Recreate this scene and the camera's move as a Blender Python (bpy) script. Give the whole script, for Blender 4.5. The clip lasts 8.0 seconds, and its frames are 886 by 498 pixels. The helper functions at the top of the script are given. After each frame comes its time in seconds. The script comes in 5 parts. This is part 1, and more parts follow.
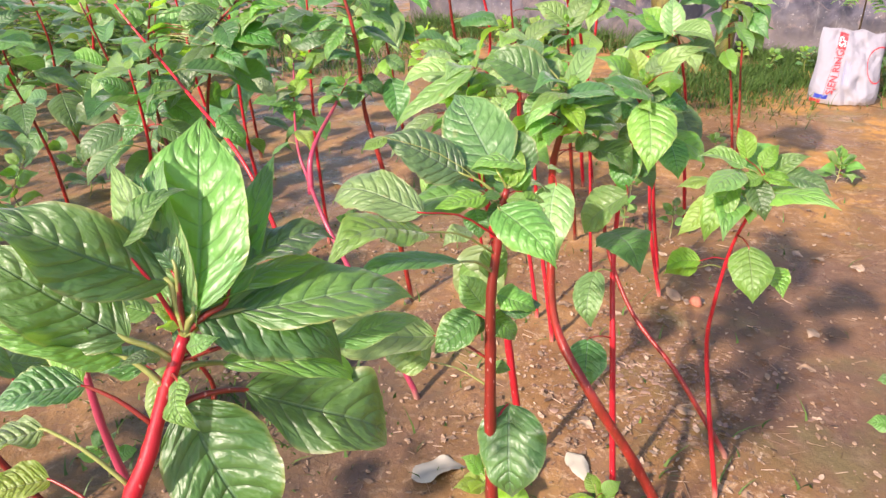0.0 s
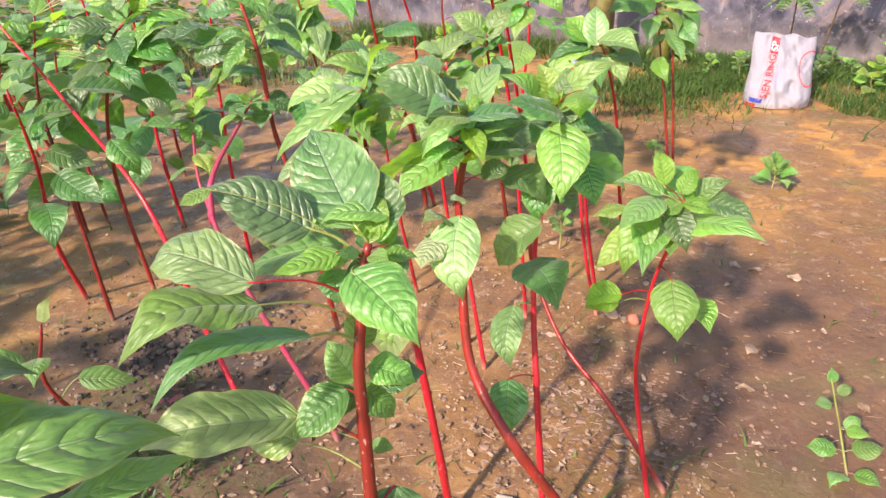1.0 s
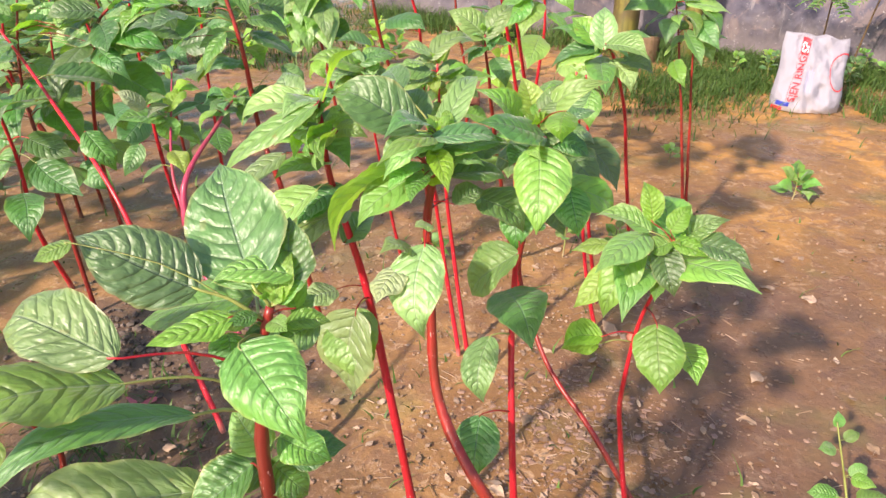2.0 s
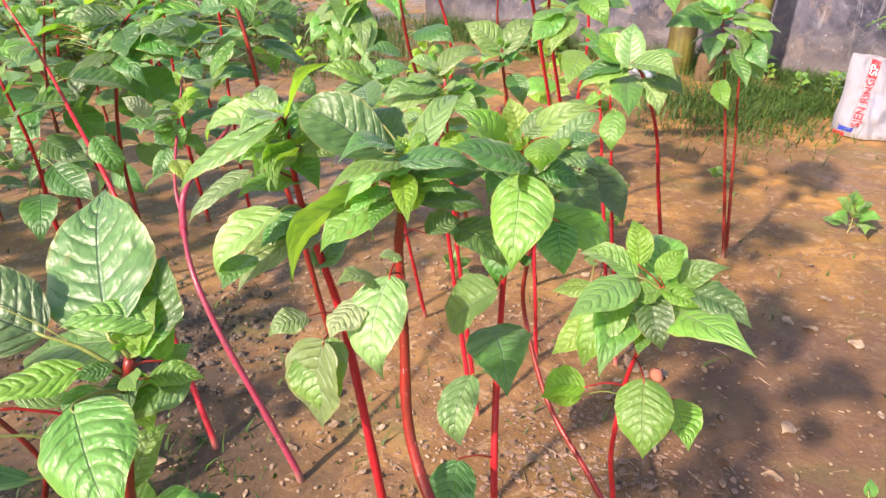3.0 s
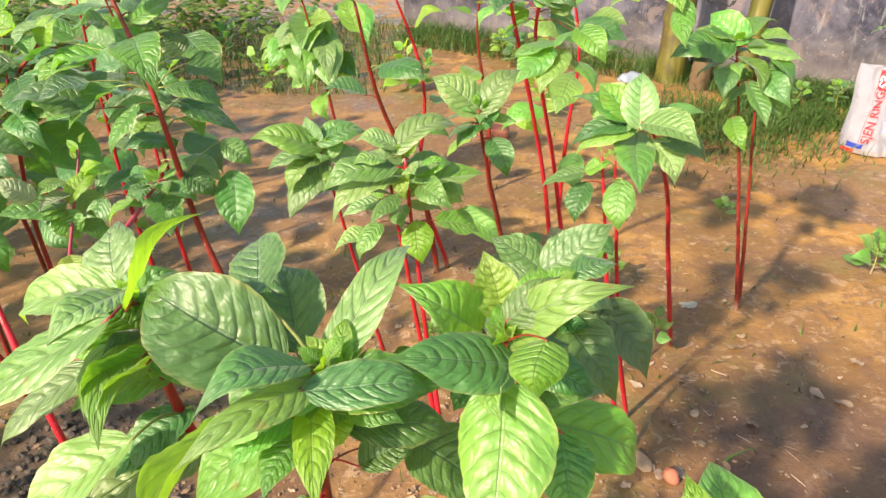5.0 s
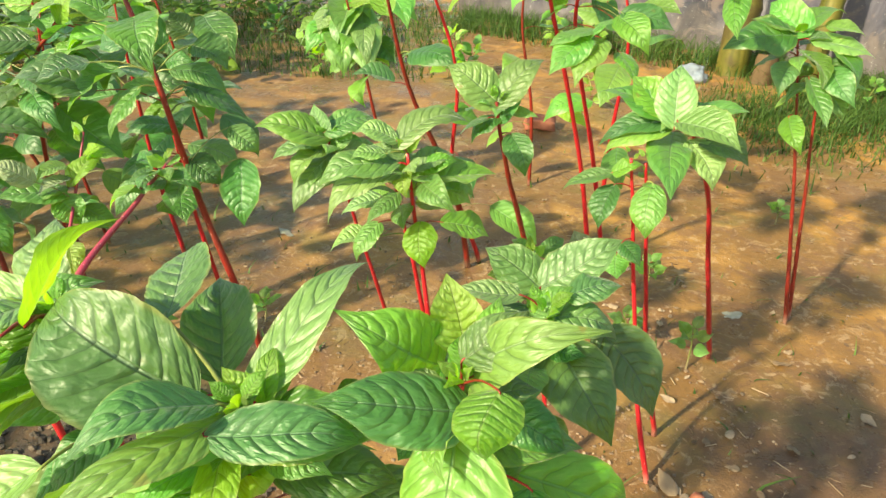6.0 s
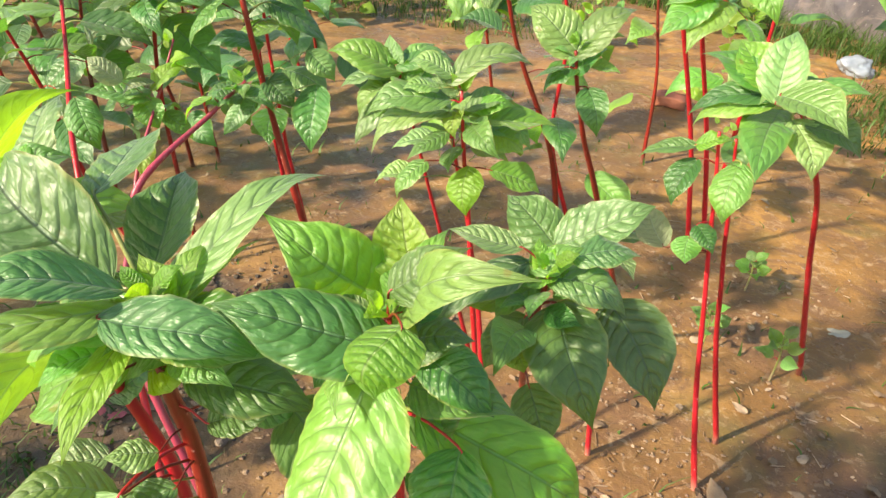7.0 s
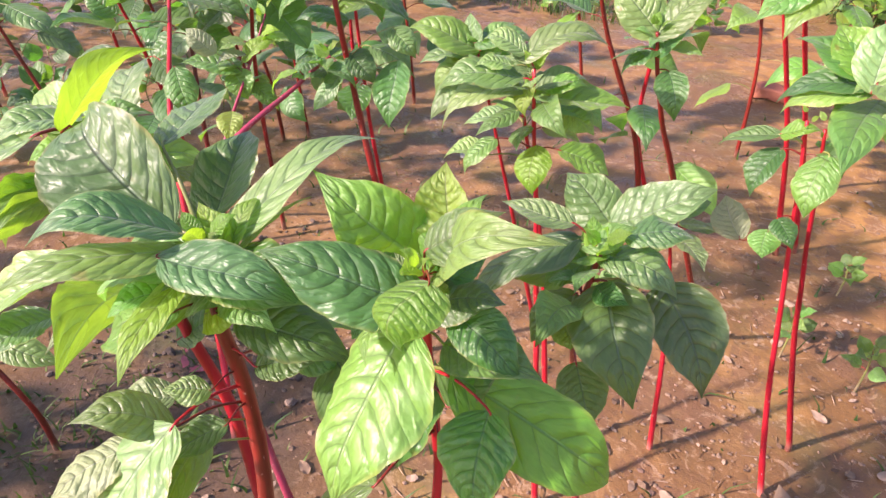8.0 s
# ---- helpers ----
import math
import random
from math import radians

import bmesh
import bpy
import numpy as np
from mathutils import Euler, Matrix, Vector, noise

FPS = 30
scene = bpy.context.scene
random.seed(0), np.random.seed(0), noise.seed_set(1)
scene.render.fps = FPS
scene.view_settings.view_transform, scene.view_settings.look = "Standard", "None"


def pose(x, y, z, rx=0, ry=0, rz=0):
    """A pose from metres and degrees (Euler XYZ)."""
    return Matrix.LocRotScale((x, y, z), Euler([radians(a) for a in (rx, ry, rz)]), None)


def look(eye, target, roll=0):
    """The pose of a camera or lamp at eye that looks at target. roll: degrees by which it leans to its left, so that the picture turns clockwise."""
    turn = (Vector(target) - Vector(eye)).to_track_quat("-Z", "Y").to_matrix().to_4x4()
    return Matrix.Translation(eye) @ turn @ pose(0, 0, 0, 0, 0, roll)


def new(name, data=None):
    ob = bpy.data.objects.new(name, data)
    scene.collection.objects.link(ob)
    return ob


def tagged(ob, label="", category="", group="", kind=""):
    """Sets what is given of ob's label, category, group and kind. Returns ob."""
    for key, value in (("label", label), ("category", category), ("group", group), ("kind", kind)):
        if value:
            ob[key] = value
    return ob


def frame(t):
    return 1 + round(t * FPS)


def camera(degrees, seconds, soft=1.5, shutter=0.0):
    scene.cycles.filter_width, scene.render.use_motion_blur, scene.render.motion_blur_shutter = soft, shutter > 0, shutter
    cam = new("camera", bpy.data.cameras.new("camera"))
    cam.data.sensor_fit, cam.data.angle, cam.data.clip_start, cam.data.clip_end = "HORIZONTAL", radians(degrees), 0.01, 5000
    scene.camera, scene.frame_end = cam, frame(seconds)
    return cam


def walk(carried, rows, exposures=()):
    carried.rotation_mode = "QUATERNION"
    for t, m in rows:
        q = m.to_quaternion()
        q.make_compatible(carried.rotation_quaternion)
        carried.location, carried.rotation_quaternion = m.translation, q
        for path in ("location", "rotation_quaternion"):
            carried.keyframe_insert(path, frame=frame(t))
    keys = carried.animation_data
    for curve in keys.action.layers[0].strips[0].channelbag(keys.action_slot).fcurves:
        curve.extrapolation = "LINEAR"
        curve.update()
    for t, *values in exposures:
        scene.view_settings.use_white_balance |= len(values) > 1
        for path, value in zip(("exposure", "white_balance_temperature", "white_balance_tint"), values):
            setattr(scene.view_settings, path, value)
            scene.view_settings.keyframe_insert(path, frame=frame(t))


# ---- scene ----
cam = camera(66.1, 8.0)
PATH = [
    (0, (0.4, 0.42, 1.27), (0.259, 2.195, 0.36), -1.4),
    (0.5, (0.451, 0.47, 1.267), (0.381, 2.245, 0.349), -2.0),
    (1, (0.492, 0.566, 1.261), (0.48, 2.352, 0.362), -1.3),
    (1.5, (0.536, 0.646, 1.272), (0.533, 2.418, 0.344), -0.2),
    (1.7, (0.548, 0.664, 1.279), (0.528, 2.425, 0.33), 0.2),
    (2.8, (0.669, 0.766, 1.259), (0.446, 2.542, 0.368), 0.2),
    (3, (0.685, 0.789, 1.265), (0.457, 2.554, 0.352), 0.7),
    (3.5, (0.701, 0.906, 1.275), (0.479, 2.673, 0.365), 0.4),
    (4, (0.691, 1.02, 1.297), (0.501, 2.798, 0.403), 1.4),
    (4.5, (0.678, 1.113, 1.313), (0.492, 2.892, 0.418), 0.6),
    (4.7, (0.673, 1.142, 1.311), (0.488, 2.917, 0.407), 0.3),
    (5.8, (0.717, 1.269, 1.3), (0.43, 3.001, 0.343), -0.2),
    (6, (0.738, 1.285, 1.291), (0.399, 3.008, 0.334), 0.2),
    (6.5, (0.8, 1.335, 1.262), (0.316, 2.98, 0.232), 2.7),
    (7, (0.844, 1.354, 1.242), (0.192, 2.925, 0.191), 3.3),
    (7.5, (0.868, 1.36, 1.233), (0.061, 2.825, 0.137), 2.3),
    (8, (0.881, 1.353, 1.236), (0.021, 2.789, 0.141), 2.3),
]
EXPOSURES = [(0.0, 0.85, 6750, 24), (3.0, 0.84, 6950, 22), (4.5, 0.85, 7000, 20), (5.8, 0.83, 8200, -5), (6.5, 0.82, 8250, -7), (7.2, 0.85, 7150, 16), (8.0, 0.84, 6650, 38)]
walk(cam, [(t, look(eye, target, roll)) for t, eye, target, roll in PATH], EXPOSURES)

# ---- light: a clear morning sun from behind the camera's left shoulder ----
SUN_AZ, SUN_EL = 232.0, 33.0  # where the sun stands, degrees anticlockwise from +x
sun_data = bpy.data.lights.new("sun", "SUN")
sun_data.energy, sun_data.angle, sun_data.color = 4.6, radians(2.0), (1.0, 0.91, 0.76)
sun = new("sun", sun_data)
sun_way = Vector((math.cos(radians(SUN_AZ)) * math.cos(radians(SUN_EL)), math.sin(radians(SUN_AZ)) * math.cos(radians(SUN_EL)), math.sin(radians(SUN_EL))))
sun.matrix_world = look(sun_way * 30, (0, 0, 0))
world = bpy.data.worlds.new("sky")
scene.world = world
world.use_nodes = True
sky = world.node_tree.nodes.new("ShaderNodeTexSky")
sky.sky_type, sky.sun_disc = "NISHITA", False
sky.sun_elevation, sky.sun_rotation = radians(SUN_EL), radians(90 - SUN_AZ)
world.node_tree.links.new(sky.outputs[0], world.node_tree.nodes["Background"].inputs[0])
world.node_tree.nodes["Background"].inputs[1].default_value = 0.15


# ---- materials ----
class Mat:
    """A node material with short calls for its nodes."""

    def __init__(self, name, rough=0.6, spec=0.5):
        self.m = bpy.data.materials.new(name)
        self.m.use_nodes = True
        self.t = self.m.node_tree
        self.b = self.t.nodes["Principled BSDF"]
        self.b.inputs["Roughness"].default_value = rough
        self.b.inputs["Specular IOR Level"].default_value = spec

    def put(self, value, socket):
        if isinstance(value, bpy.types.NodeSocket):
            self.t.links.new(value, socket)
        else:
            socket.default_value = value

    def math(self, op, a, b=0.0, c=0.0, clamp=False):
        n = self.t.nodes.new("ShaderNodeMath")
        n.operation, n.use_clamp = op, clamp
        for v, s in zip((a, b, c), n.inputs):
            self.put(v, s)
        return n.outputs[0]

    def step(self, v, lo, hi, a=0.0, b=1.0):
        n = self.t.nodes.new("ShaderNodeMapRange")
        n.interpolation_type = "SMOOTHSTEP"
        for s, x in zip(n.inputs, (v, lo, hi, a, b)):
            self.put(x, s)
        return n.outputs[0]

    def mix(self, f, a, b, blend="MIX"):
        n = self.t.nodes.new("ShaderNodeMix")
        n.data_type, n.blend_type = "RGBA", blend
        self.put(f, n.inputs[0])
        self.put((*a, 1) if isinstance(a, tuple) else a, n.inputs[6])
        self.put((*b, 1) if isinstance(b, tuple) else b, n.inputs[7])
        return n.outputs[2]

    def coords(self, kind="Object", scale=(1, 1, 1)):
        n = self.t.nodes.new("ShaderNodeTexCoord")
        if scale == (1, 1, 1):
            return n.outputs[kind]
        m = self.t.nodes.new("ShaderNodeMapping")
        m.inputs["Scale"].default_value = scale
        self.t.links.new(n.outputs[kind], m.inputs[0])
        return m.outputs[0]

    def noise(self, scale, detail=4.0, rough=0.55, vec=None, distort=0.0):
        n = self.t.nodes.new("ShaderNodeTexNoise")
        n.inputs["Scale"].default_value, n.inputs["Detail"].default_value = scale, detail
        n.inputs["Roughness"].default_value, n.inputs["Distortion"].default_value = rough, distort
        self.t.links.new(vec if vec else self.coords(), n.inputs["Vector"])
        return n.outputs[0]

    def random(self):
        return self.t.nodes.new("ShaderNodeObjectInfo").outputs["Random"]

    def island(self):
        return self.t.nodes.new("ShaderNodeNewGeometry").outputs["Random Per Island"]

    def world_place(self):
        return self.t.nodes.new("ShaderNodeNewGeometry").outputs["Position"]

    def split(self, v):
        n = self.t.nodes.new("ShaderNodeSeparateXYZ")
        self.t.links.new(v, n.inputs[0])
        return n.outputs[0], n.outputs[1], n.outputs[2]

    def vary(self, col, hue=0.5, sat=1.0, val=1.0):
        n = self.t.nodes.new("ShaderNodeHueSaturation")
        for k, v in (("Hue", hue), ("Saturation", sat), ("Value", val), ("Color", col)):
            self.put(v, n.inputs[k])
        return n.outputs[0]

    def bump(self, h, strength=0.4, dist=0.01):
        n = self.t.nodes.new("ShaderNodeBump")
        n.inputs["Strength"].default_value, n.inputs["Distance"].default_value = strength, dist
        self.t.links.new(h, n.inputs["Height"])
        self.t.links.new(n.outputs[0], self.b.inputs["Normal"])
        return n.outputs[0]

    def colour(self, c):
        self.put((*c, 1) if isinstance(c, tuple) else c, self.b.inputs["Base Color"])
        return self

    def translucent(self, colour, share):
        tr = self.t.nodes.new("ShaderNodeBsdfTranslucent")
        self.put((*colour, 1) if isinstance(colour, tuple) else colour, tr.inputs[0])
        mx = self.t.nodes.new("ShaderNodeMixShader")
        mx.inputs[0].default_value = share
        self.t.links.new(self.b.outputs[0], mx.inputs[1])
        self.t.links.new(tr.outputs[0], mx.inputs[2])
        self.t.links.new(mx.outputs[0], self.t.nodes["Material Output"].inputs[0])


def leaf_material(name, blade, vein, thin, rough, share=0.34, spots=0.0, veins=8.6):
    """A veined leaf blade: midrib and sunken side veins by the blade's own coordinates, blisters between them, a few worn spots."""
    k = Mat(name, rough, 0.8)
    u, v, _ = k.split(k.coords("UV"))
    rnd = k.random()
    a = k.math("ABSOLUTE", k.math("MULTIPLY_ADD", u, 2.0, -1.0))
    wob = k.noise(26.0, 3.0)
    bow = k.math("MULTIPLY", k.math("POWER", a, 1.35), -1.8)
    ph = k.math("ADD", k.math("MULTIPLY_ADD", v, veins, bow), k.math("MULTIPLY", wob, 0.75))
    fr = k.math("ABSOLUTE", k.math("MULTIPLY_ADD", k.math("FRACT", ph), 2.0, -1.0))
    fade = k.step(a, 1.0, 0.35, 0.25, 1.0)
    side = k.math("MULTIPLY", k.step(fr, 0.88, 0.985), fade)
    rib = k.step(a, 0.055, 0.015)
    lines = k.math("MAXIMUM", k.math("MULTIPLY", side, 0.5), rib)
    big = k.noise(11.0, 3.0, 0.6)
    fine = k.noise(160.0, 3.0)
    cross = k.t.nodes.new("ShaderNodeCombineXYZ")
    for x, socket in zip((k.math("MULTIPLY", ph, 1.5), k.math("MULTIPLY", u, 8.0), k.math("MULTIPLY", rnd, 40.0)), cross.inputs):
        k.put(x, socket)
    blister = k.noise(1.0, 1.6, 0.5, cross.outputs[0], 0.4)
    col = k.mix(k.step(big, 0.3, 0.75), blade, k.mix(0.22, blade, thin))
    col = k.mix(k.math("MULTIPLY", k.step(blister, 0.38, 0.70), 0.10), col, vein)
    # Groove shade put into the colour along the sunken side veins.
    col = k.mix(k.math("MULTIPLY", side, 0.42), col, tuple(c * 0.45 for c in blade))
    col = k.mix(k.math("MULTIPLY", rib, 0.55), col, vein)
    col = k.mix(k.math("MULTIPLY", k.step(k.math("ADD", a, k.math("MULTIPLY", wob, 0.2)), 1.0, 1.12), 0.4), col, (0.42, 0.34, 0.10))
    if spots:
        col = k.mix(k.math("MULTIPLY", k.step(k.noise(38.0, 2.0), 0.71, 0.76), spots), col, (0.34, 0.20, 0.06))
    hue = k.math("MULTIPLY_ADD", rnd, 0.040, 0.482)
    val = k.math("MULTIPLY_ADD", k.math("FRACT", k.math("MULTIPLY", rnd, 7.13)), 0.55, 0.72)
    sat = k.math("MULTIPLY_ADD", k.math("FRACT", k.math("MULTIPLY", rnd, 3.71)), 0.22, 0.82)
    col = k.vary(col, hue, sat, k.math("MULTIPLY", val, k.math("MULTIPLY_ADD", fine, 0.3, 0.85)))
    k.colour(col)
    swell = k.math("SUBTRACT", 1.0, k.math("POWER", fr, 3.0))
    puff = k.math("ADD", k.math("MULTIPLY", k.math("MULTIPLY", swell, fade), 0.75), k.math("ADD", k.math("MULTIPLY", blister, 1.15), k.math("MULTIPLY", fine, 0.20)))
    k.bump(k.math("SUBTRACT", puff, k.math("MULTIPLY", rib, 0.8)), 0.65, 0.0050)
    k.put(k.math("MULTIPLY_ADD", big, 0.24, rough - 0.11), k.b.inputs["Roughness"])
    k.b.inputs["Sheen Weight"].default_value, k.b.inputs["Sheen Roughness"].default_value = 0.24, 0.35
    k.b.inputs["Coat Weight"].default_value, k.b.inputs["Coat Roughness"].default_value = 0.42, 0.48
    k.translucent(k.vary(k.mix(k.math("MAXIMUM", k.math("MULTIPLY", lines, 0.85), k.step(blister, 0.66, 0.34, 0.0, 0.22)), thin, blade), hue, 1.0, k.math("MULTIPLY", val, 1.25)), share)
    return k.m


# Leaf colours; d also stands in for shaded leaves, p for sunlit ones.
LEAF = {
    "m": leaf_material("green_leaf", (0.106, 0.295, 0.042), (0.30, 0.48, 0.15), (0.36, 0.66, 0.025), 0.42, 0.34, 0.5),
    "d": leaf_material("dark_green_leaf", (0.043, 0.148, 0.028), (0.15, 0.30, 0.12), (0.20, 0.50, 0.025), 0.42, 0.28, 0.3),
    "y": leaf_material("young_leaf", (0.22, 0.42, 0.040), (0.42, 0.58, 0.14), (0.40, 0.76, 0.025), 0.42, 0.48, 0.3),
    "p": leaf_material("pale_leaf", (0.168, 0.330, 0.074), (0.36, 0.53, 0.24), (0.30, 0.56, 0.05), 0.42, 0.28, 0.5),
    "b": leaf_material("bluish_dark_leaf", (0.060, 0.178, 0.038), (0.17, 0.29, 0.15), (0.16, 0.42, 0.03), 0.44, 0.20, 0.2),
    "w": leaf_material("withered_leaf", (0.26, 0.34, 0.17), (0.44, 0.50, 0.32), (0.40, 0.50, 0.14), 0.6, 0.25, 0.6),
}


def stem_material(name, low, high, rough=0.35):
    k = Mat(name, rough, 0.5)
    streak = k.noise(60.0, 4.0, 0.6, k.coords("Object", (1, 1, 0.05)))
    dots = k.step(k.noise(240.0, 1.0, 0.5, k.coords("Object", (1, 1, 0.4))), 0.70, 0.76)
    patch = k.noise(9.0, 3.0)
    col = k.mix(k.step(k.math("ADD", streak, k.math("MULTIPLY", patch, 0.6)), 0.55, 1.0), low, high)
    col = k.mix(k.math("MULTIPLY", dots, 0.45), col, (0.75, 0.45, 0.40))
    _, _, z = k.split(k.world_place())
    col = k.mix(k.step(z, 0.05, 0.005, 0.0, 0.6), col, (0.42, 0.27, 0.20))
    col = k.vary(col, 0.5, 1.0, k.math("MULTIPLY_ADD", k.random(), 0.4, 0.8))
    k.colour(col)
    k.b.inputs["Subsurface Weight"].default_value = 0.0
    k.bump(streak, 0.5, 0.003)
    return k.m


RED = stem_material("red_stem", (0.56, 0.016, 0.034), (0.38, 0.012, 0.018))
DARK = stem_material("dark_red_stem", (0.30, 0.020, 0.016), (0.16, 0.020, 0.012))
PINK = stem_material("magenta_stem", (0.40, 0.040, 0.090), (0.28, 0.05, 0.075))
TWIG = stem_material("green_stem", (0.30, 0.34, 0.10), (0.20, 0.22, 0.06))

# ---- helpers for building ----
def part(name, data, material, parent=None, label="", smooth=True):
    """Links a mesh or a bmesh as one object, under parent where one is given."""
    if isinstance(data, bmesh.types.BMesh):
        me = bpy.data.meshes.new(name)
        data.to_mesh(me)
        data.free()
    else:
        me = data
    if material and not me.materials:
        me.materials.append(material)
    if smooth:
        me.polygons.foreach_set("use_smooth", [True] * len(me.polygons))
    ob = new(name, me)
    if parent:
        ob.parent = parent
        ob.matrix_parent_inverse = Matrix.Translation(parent.matrix_world.translation).inverted() if parent.type == "EMPTY" else Matrix()
    return tagged(ob, label)


def mesh_of(name, verts, faces, uv=None):
    me = bpy.data.meshes.new(name)
    me.from_pydata([tuple(map(float, v)) for v in verts], [], faces)
    if uv is not None:
        layer = me.uv_layers.new(name="UVMap")
        idx = np.empty(len(me.loops), dtype=np.int32)
        me.loops.foreach_get("vertex_index", idx)
        layer.data.foreach_set("uv", np.asarray(uv, dtype=np.float32)[idx].ravel())
    me.update()
    return me


def spline(points, n):
    """A smooth line through the points: n places, evenly by parameter."""
    p = np.array(points, dtype=float)
    if len(p) == 2:
        return p[0] + np.linspace(0, 1, n)[:, None] * (p[1] - p[0])
    q = np.vstack([2 * p[0] - p[1], p, 2 * p[-1] - p[-2]])
    out = []
    for t in np.linspace(0, len(p) - 1, n):
        i = min(int(t), len(p) - 2)
        f = t - i
        a, b, c, d = q[i], q[i + 1], q[i + 2], q[i + 3]
        out.append(0.5 * (2 * b + (c - a) * f + (2 * a - 5 * b + 4 * c - d) * f * f + (3 * b - a - 3 * c + d) * f ** 3))
    return np.array(out)


def tube(line, radii, sides=8, ridge=0.0, name="stem"):
    """A round tube along a line, with a closed top."""
    line = np.asarray(line, dtype=float)
    n = len(line)
    radii = np.broadcast_to(np.asarray(radii, dtype=float), (n,))
    way = np.gradient(line, axis=0)
    way /= np.linalg.norm(way, axis=1)[:, None] + 1e-9
    ref = np.array((0.31, 0.95, 0.05)) if abs(way[0][2]) > 0.6 else np.array((0.0, 0.1, 1.0))
    verts, faces = [], []
    for i in range(n):
        x = np.cross(ref, way[i])
        x /= np.linalg.norm(x) + 1e-9
        y = np.cross(way[i], x)
        for j in range(sides):
            a = 2 * math.pi * j / sides
            r = radii[i] * (1 + ridge * math.cos(a * 5))
            verts.append(line[i] + r * (math.cos(a) * x + math.sin(a) * y))
    for i in range(n - 1):
        for j in range(sides):
            k = (j + 1) % sides
            faces.append((i * sides + j, i * sides + k, (i + 1) * sides + k, (i + 1) * sides + j))
    faces.append(tuple(range((n - 1) * sides, n * sides)))
    faces.append(tuple(reversed(range(sides))))
    return mesh_of(name, verts, faces)


RNG = random.Random(7)


def blade_mesh(length, width, arch, fold, wave, rng, fine):
    """A leaf blade from its base at the origin towards +y: ovate, drawn out to a tip, folded along the midrib, crinkled between its side veins, with a wavy margin."""
    ns, nu = (46, 14) if fine else (16, 6)
    s = np.linspace(0, 1, ns + 1)[:, None]
    u = np.linspace(-1, 1, nu + 1)[None, :]
    p, q = 0.50 + rng.random() * 0.18, 0.82 + rng.random() * 0.26
    peak = p / (p + q)
    prof = (np.clip(s, 1e-4, 1) ** p) * (np.clip(1 - s, 0, 1) ** q) / (peak ** p * (1 - peak) ** q)
    prof = np.maximum(prof * (1 - 0.45 * np.clip((s - 0.68) / 0.32, 0, 1) ** 1.3), 0.015)
    skew = (rng.random() - 0.5) * 0.22
    f1, f2, f3, f4 = (rng.random() * 6.28 for _ in range(4))
    rim = np.abs(u) ** 3
    edge = 1 + rim * (0.022 * np.sin(s * 13 + f1 + 2 * np.sign(u)) + 0.014 * np.sin(s * 27 + f2 * np.sign(u)) + 0.008 * np.sin(s * 61 + f3))
    half = width / 2 * prof * (1 + skew * np.sign(u)) * edge
    x = u * half
    ph = s * 8.6 - 1.8 * np.abs(u) ** 1.35
    swell = (0.5 - 0.5 * np.cos(2 * math.pi * ph)) * np.abs(u) ** 0.6 * (1 - 0.5 * np.abs(u))
    patch = 0.55 + 0.45 * np.sin(s * 6.3 + u * 2.1 + f1) * np.sin(s * 3.1 - u * 1.4 + f4)
    crinkle = np.sin(s * 23 + u * 5.3 + f2) * np.sin(u * 7.7 - s * 9 + f3) + 0.6 * np.sin(s * 41 - u * 11 + f4) * np.sin(u * 13 + s * 19 + f1)
    puff = (0.30 + 0.45 * rng.random()) * swell * patch + 0.26 * crinkle * np.abs(u) ** 0.5
    z = fold * np.abs(x) + (0.066 if fine else 0.040) * width * prof * puff
    flare = np.abs(u) ** 2.2
    z = z + wave * width * prof * flare * (np.sin(s * 8 + f1) * (u > 0) + np.sin(s * 10.5 + f2) * (u < 0) + 0.2 * np.sin(s * 21 + f3 * np.sign(u)))
    z = z - (rng.random() * 0.5 - 0.12) * width * prof * np.abs(u) ** 3 * 0.42
    z = z + arch * length * 4 * s * (1 - s) * (0.45 + 1.1 * s) - arch * length * 0.9 * np.clip(s - 0.72, 0, 1) ** 2 * 4
    side = (rng.random() - 0.5) * 0.16 * length
    x = x + side * 4 * s * (1 - s)
    twist = (rng.random() - 0.5) * 0.9 * s ** 1.5
    mid = side * 4 * s * (1 - s)
    dx = x - mid
    zmid = z[:, nu // 2:nu // 2 + 1]
    x, z = mid + dx * np.cos(twist) - (z - zmid) * np.sin(twist), zmid + dx * np.sin(twist) + (z - zmid) * np.cos(twist)
    y = np.broadcast_to(s * length, x.shape)
    verts = np.stack([x, y, z], axis=2).reshape(-1, 3)
    uv = np.stack([np.broadcast_to(u * 0.5 + 0.5, x.shape), np.broadcast_to(s, x.shape)], axis=2).reshape(-1, 2)
    w = nu + 1
    faces = [(i * w + j, i * w + j + 1, (i + 1) * w + j + 1, (i + 1) * w + j) for i in range(ns) for j in range(nu)]
    return mesh_of("leaf", verts, faces, uv)


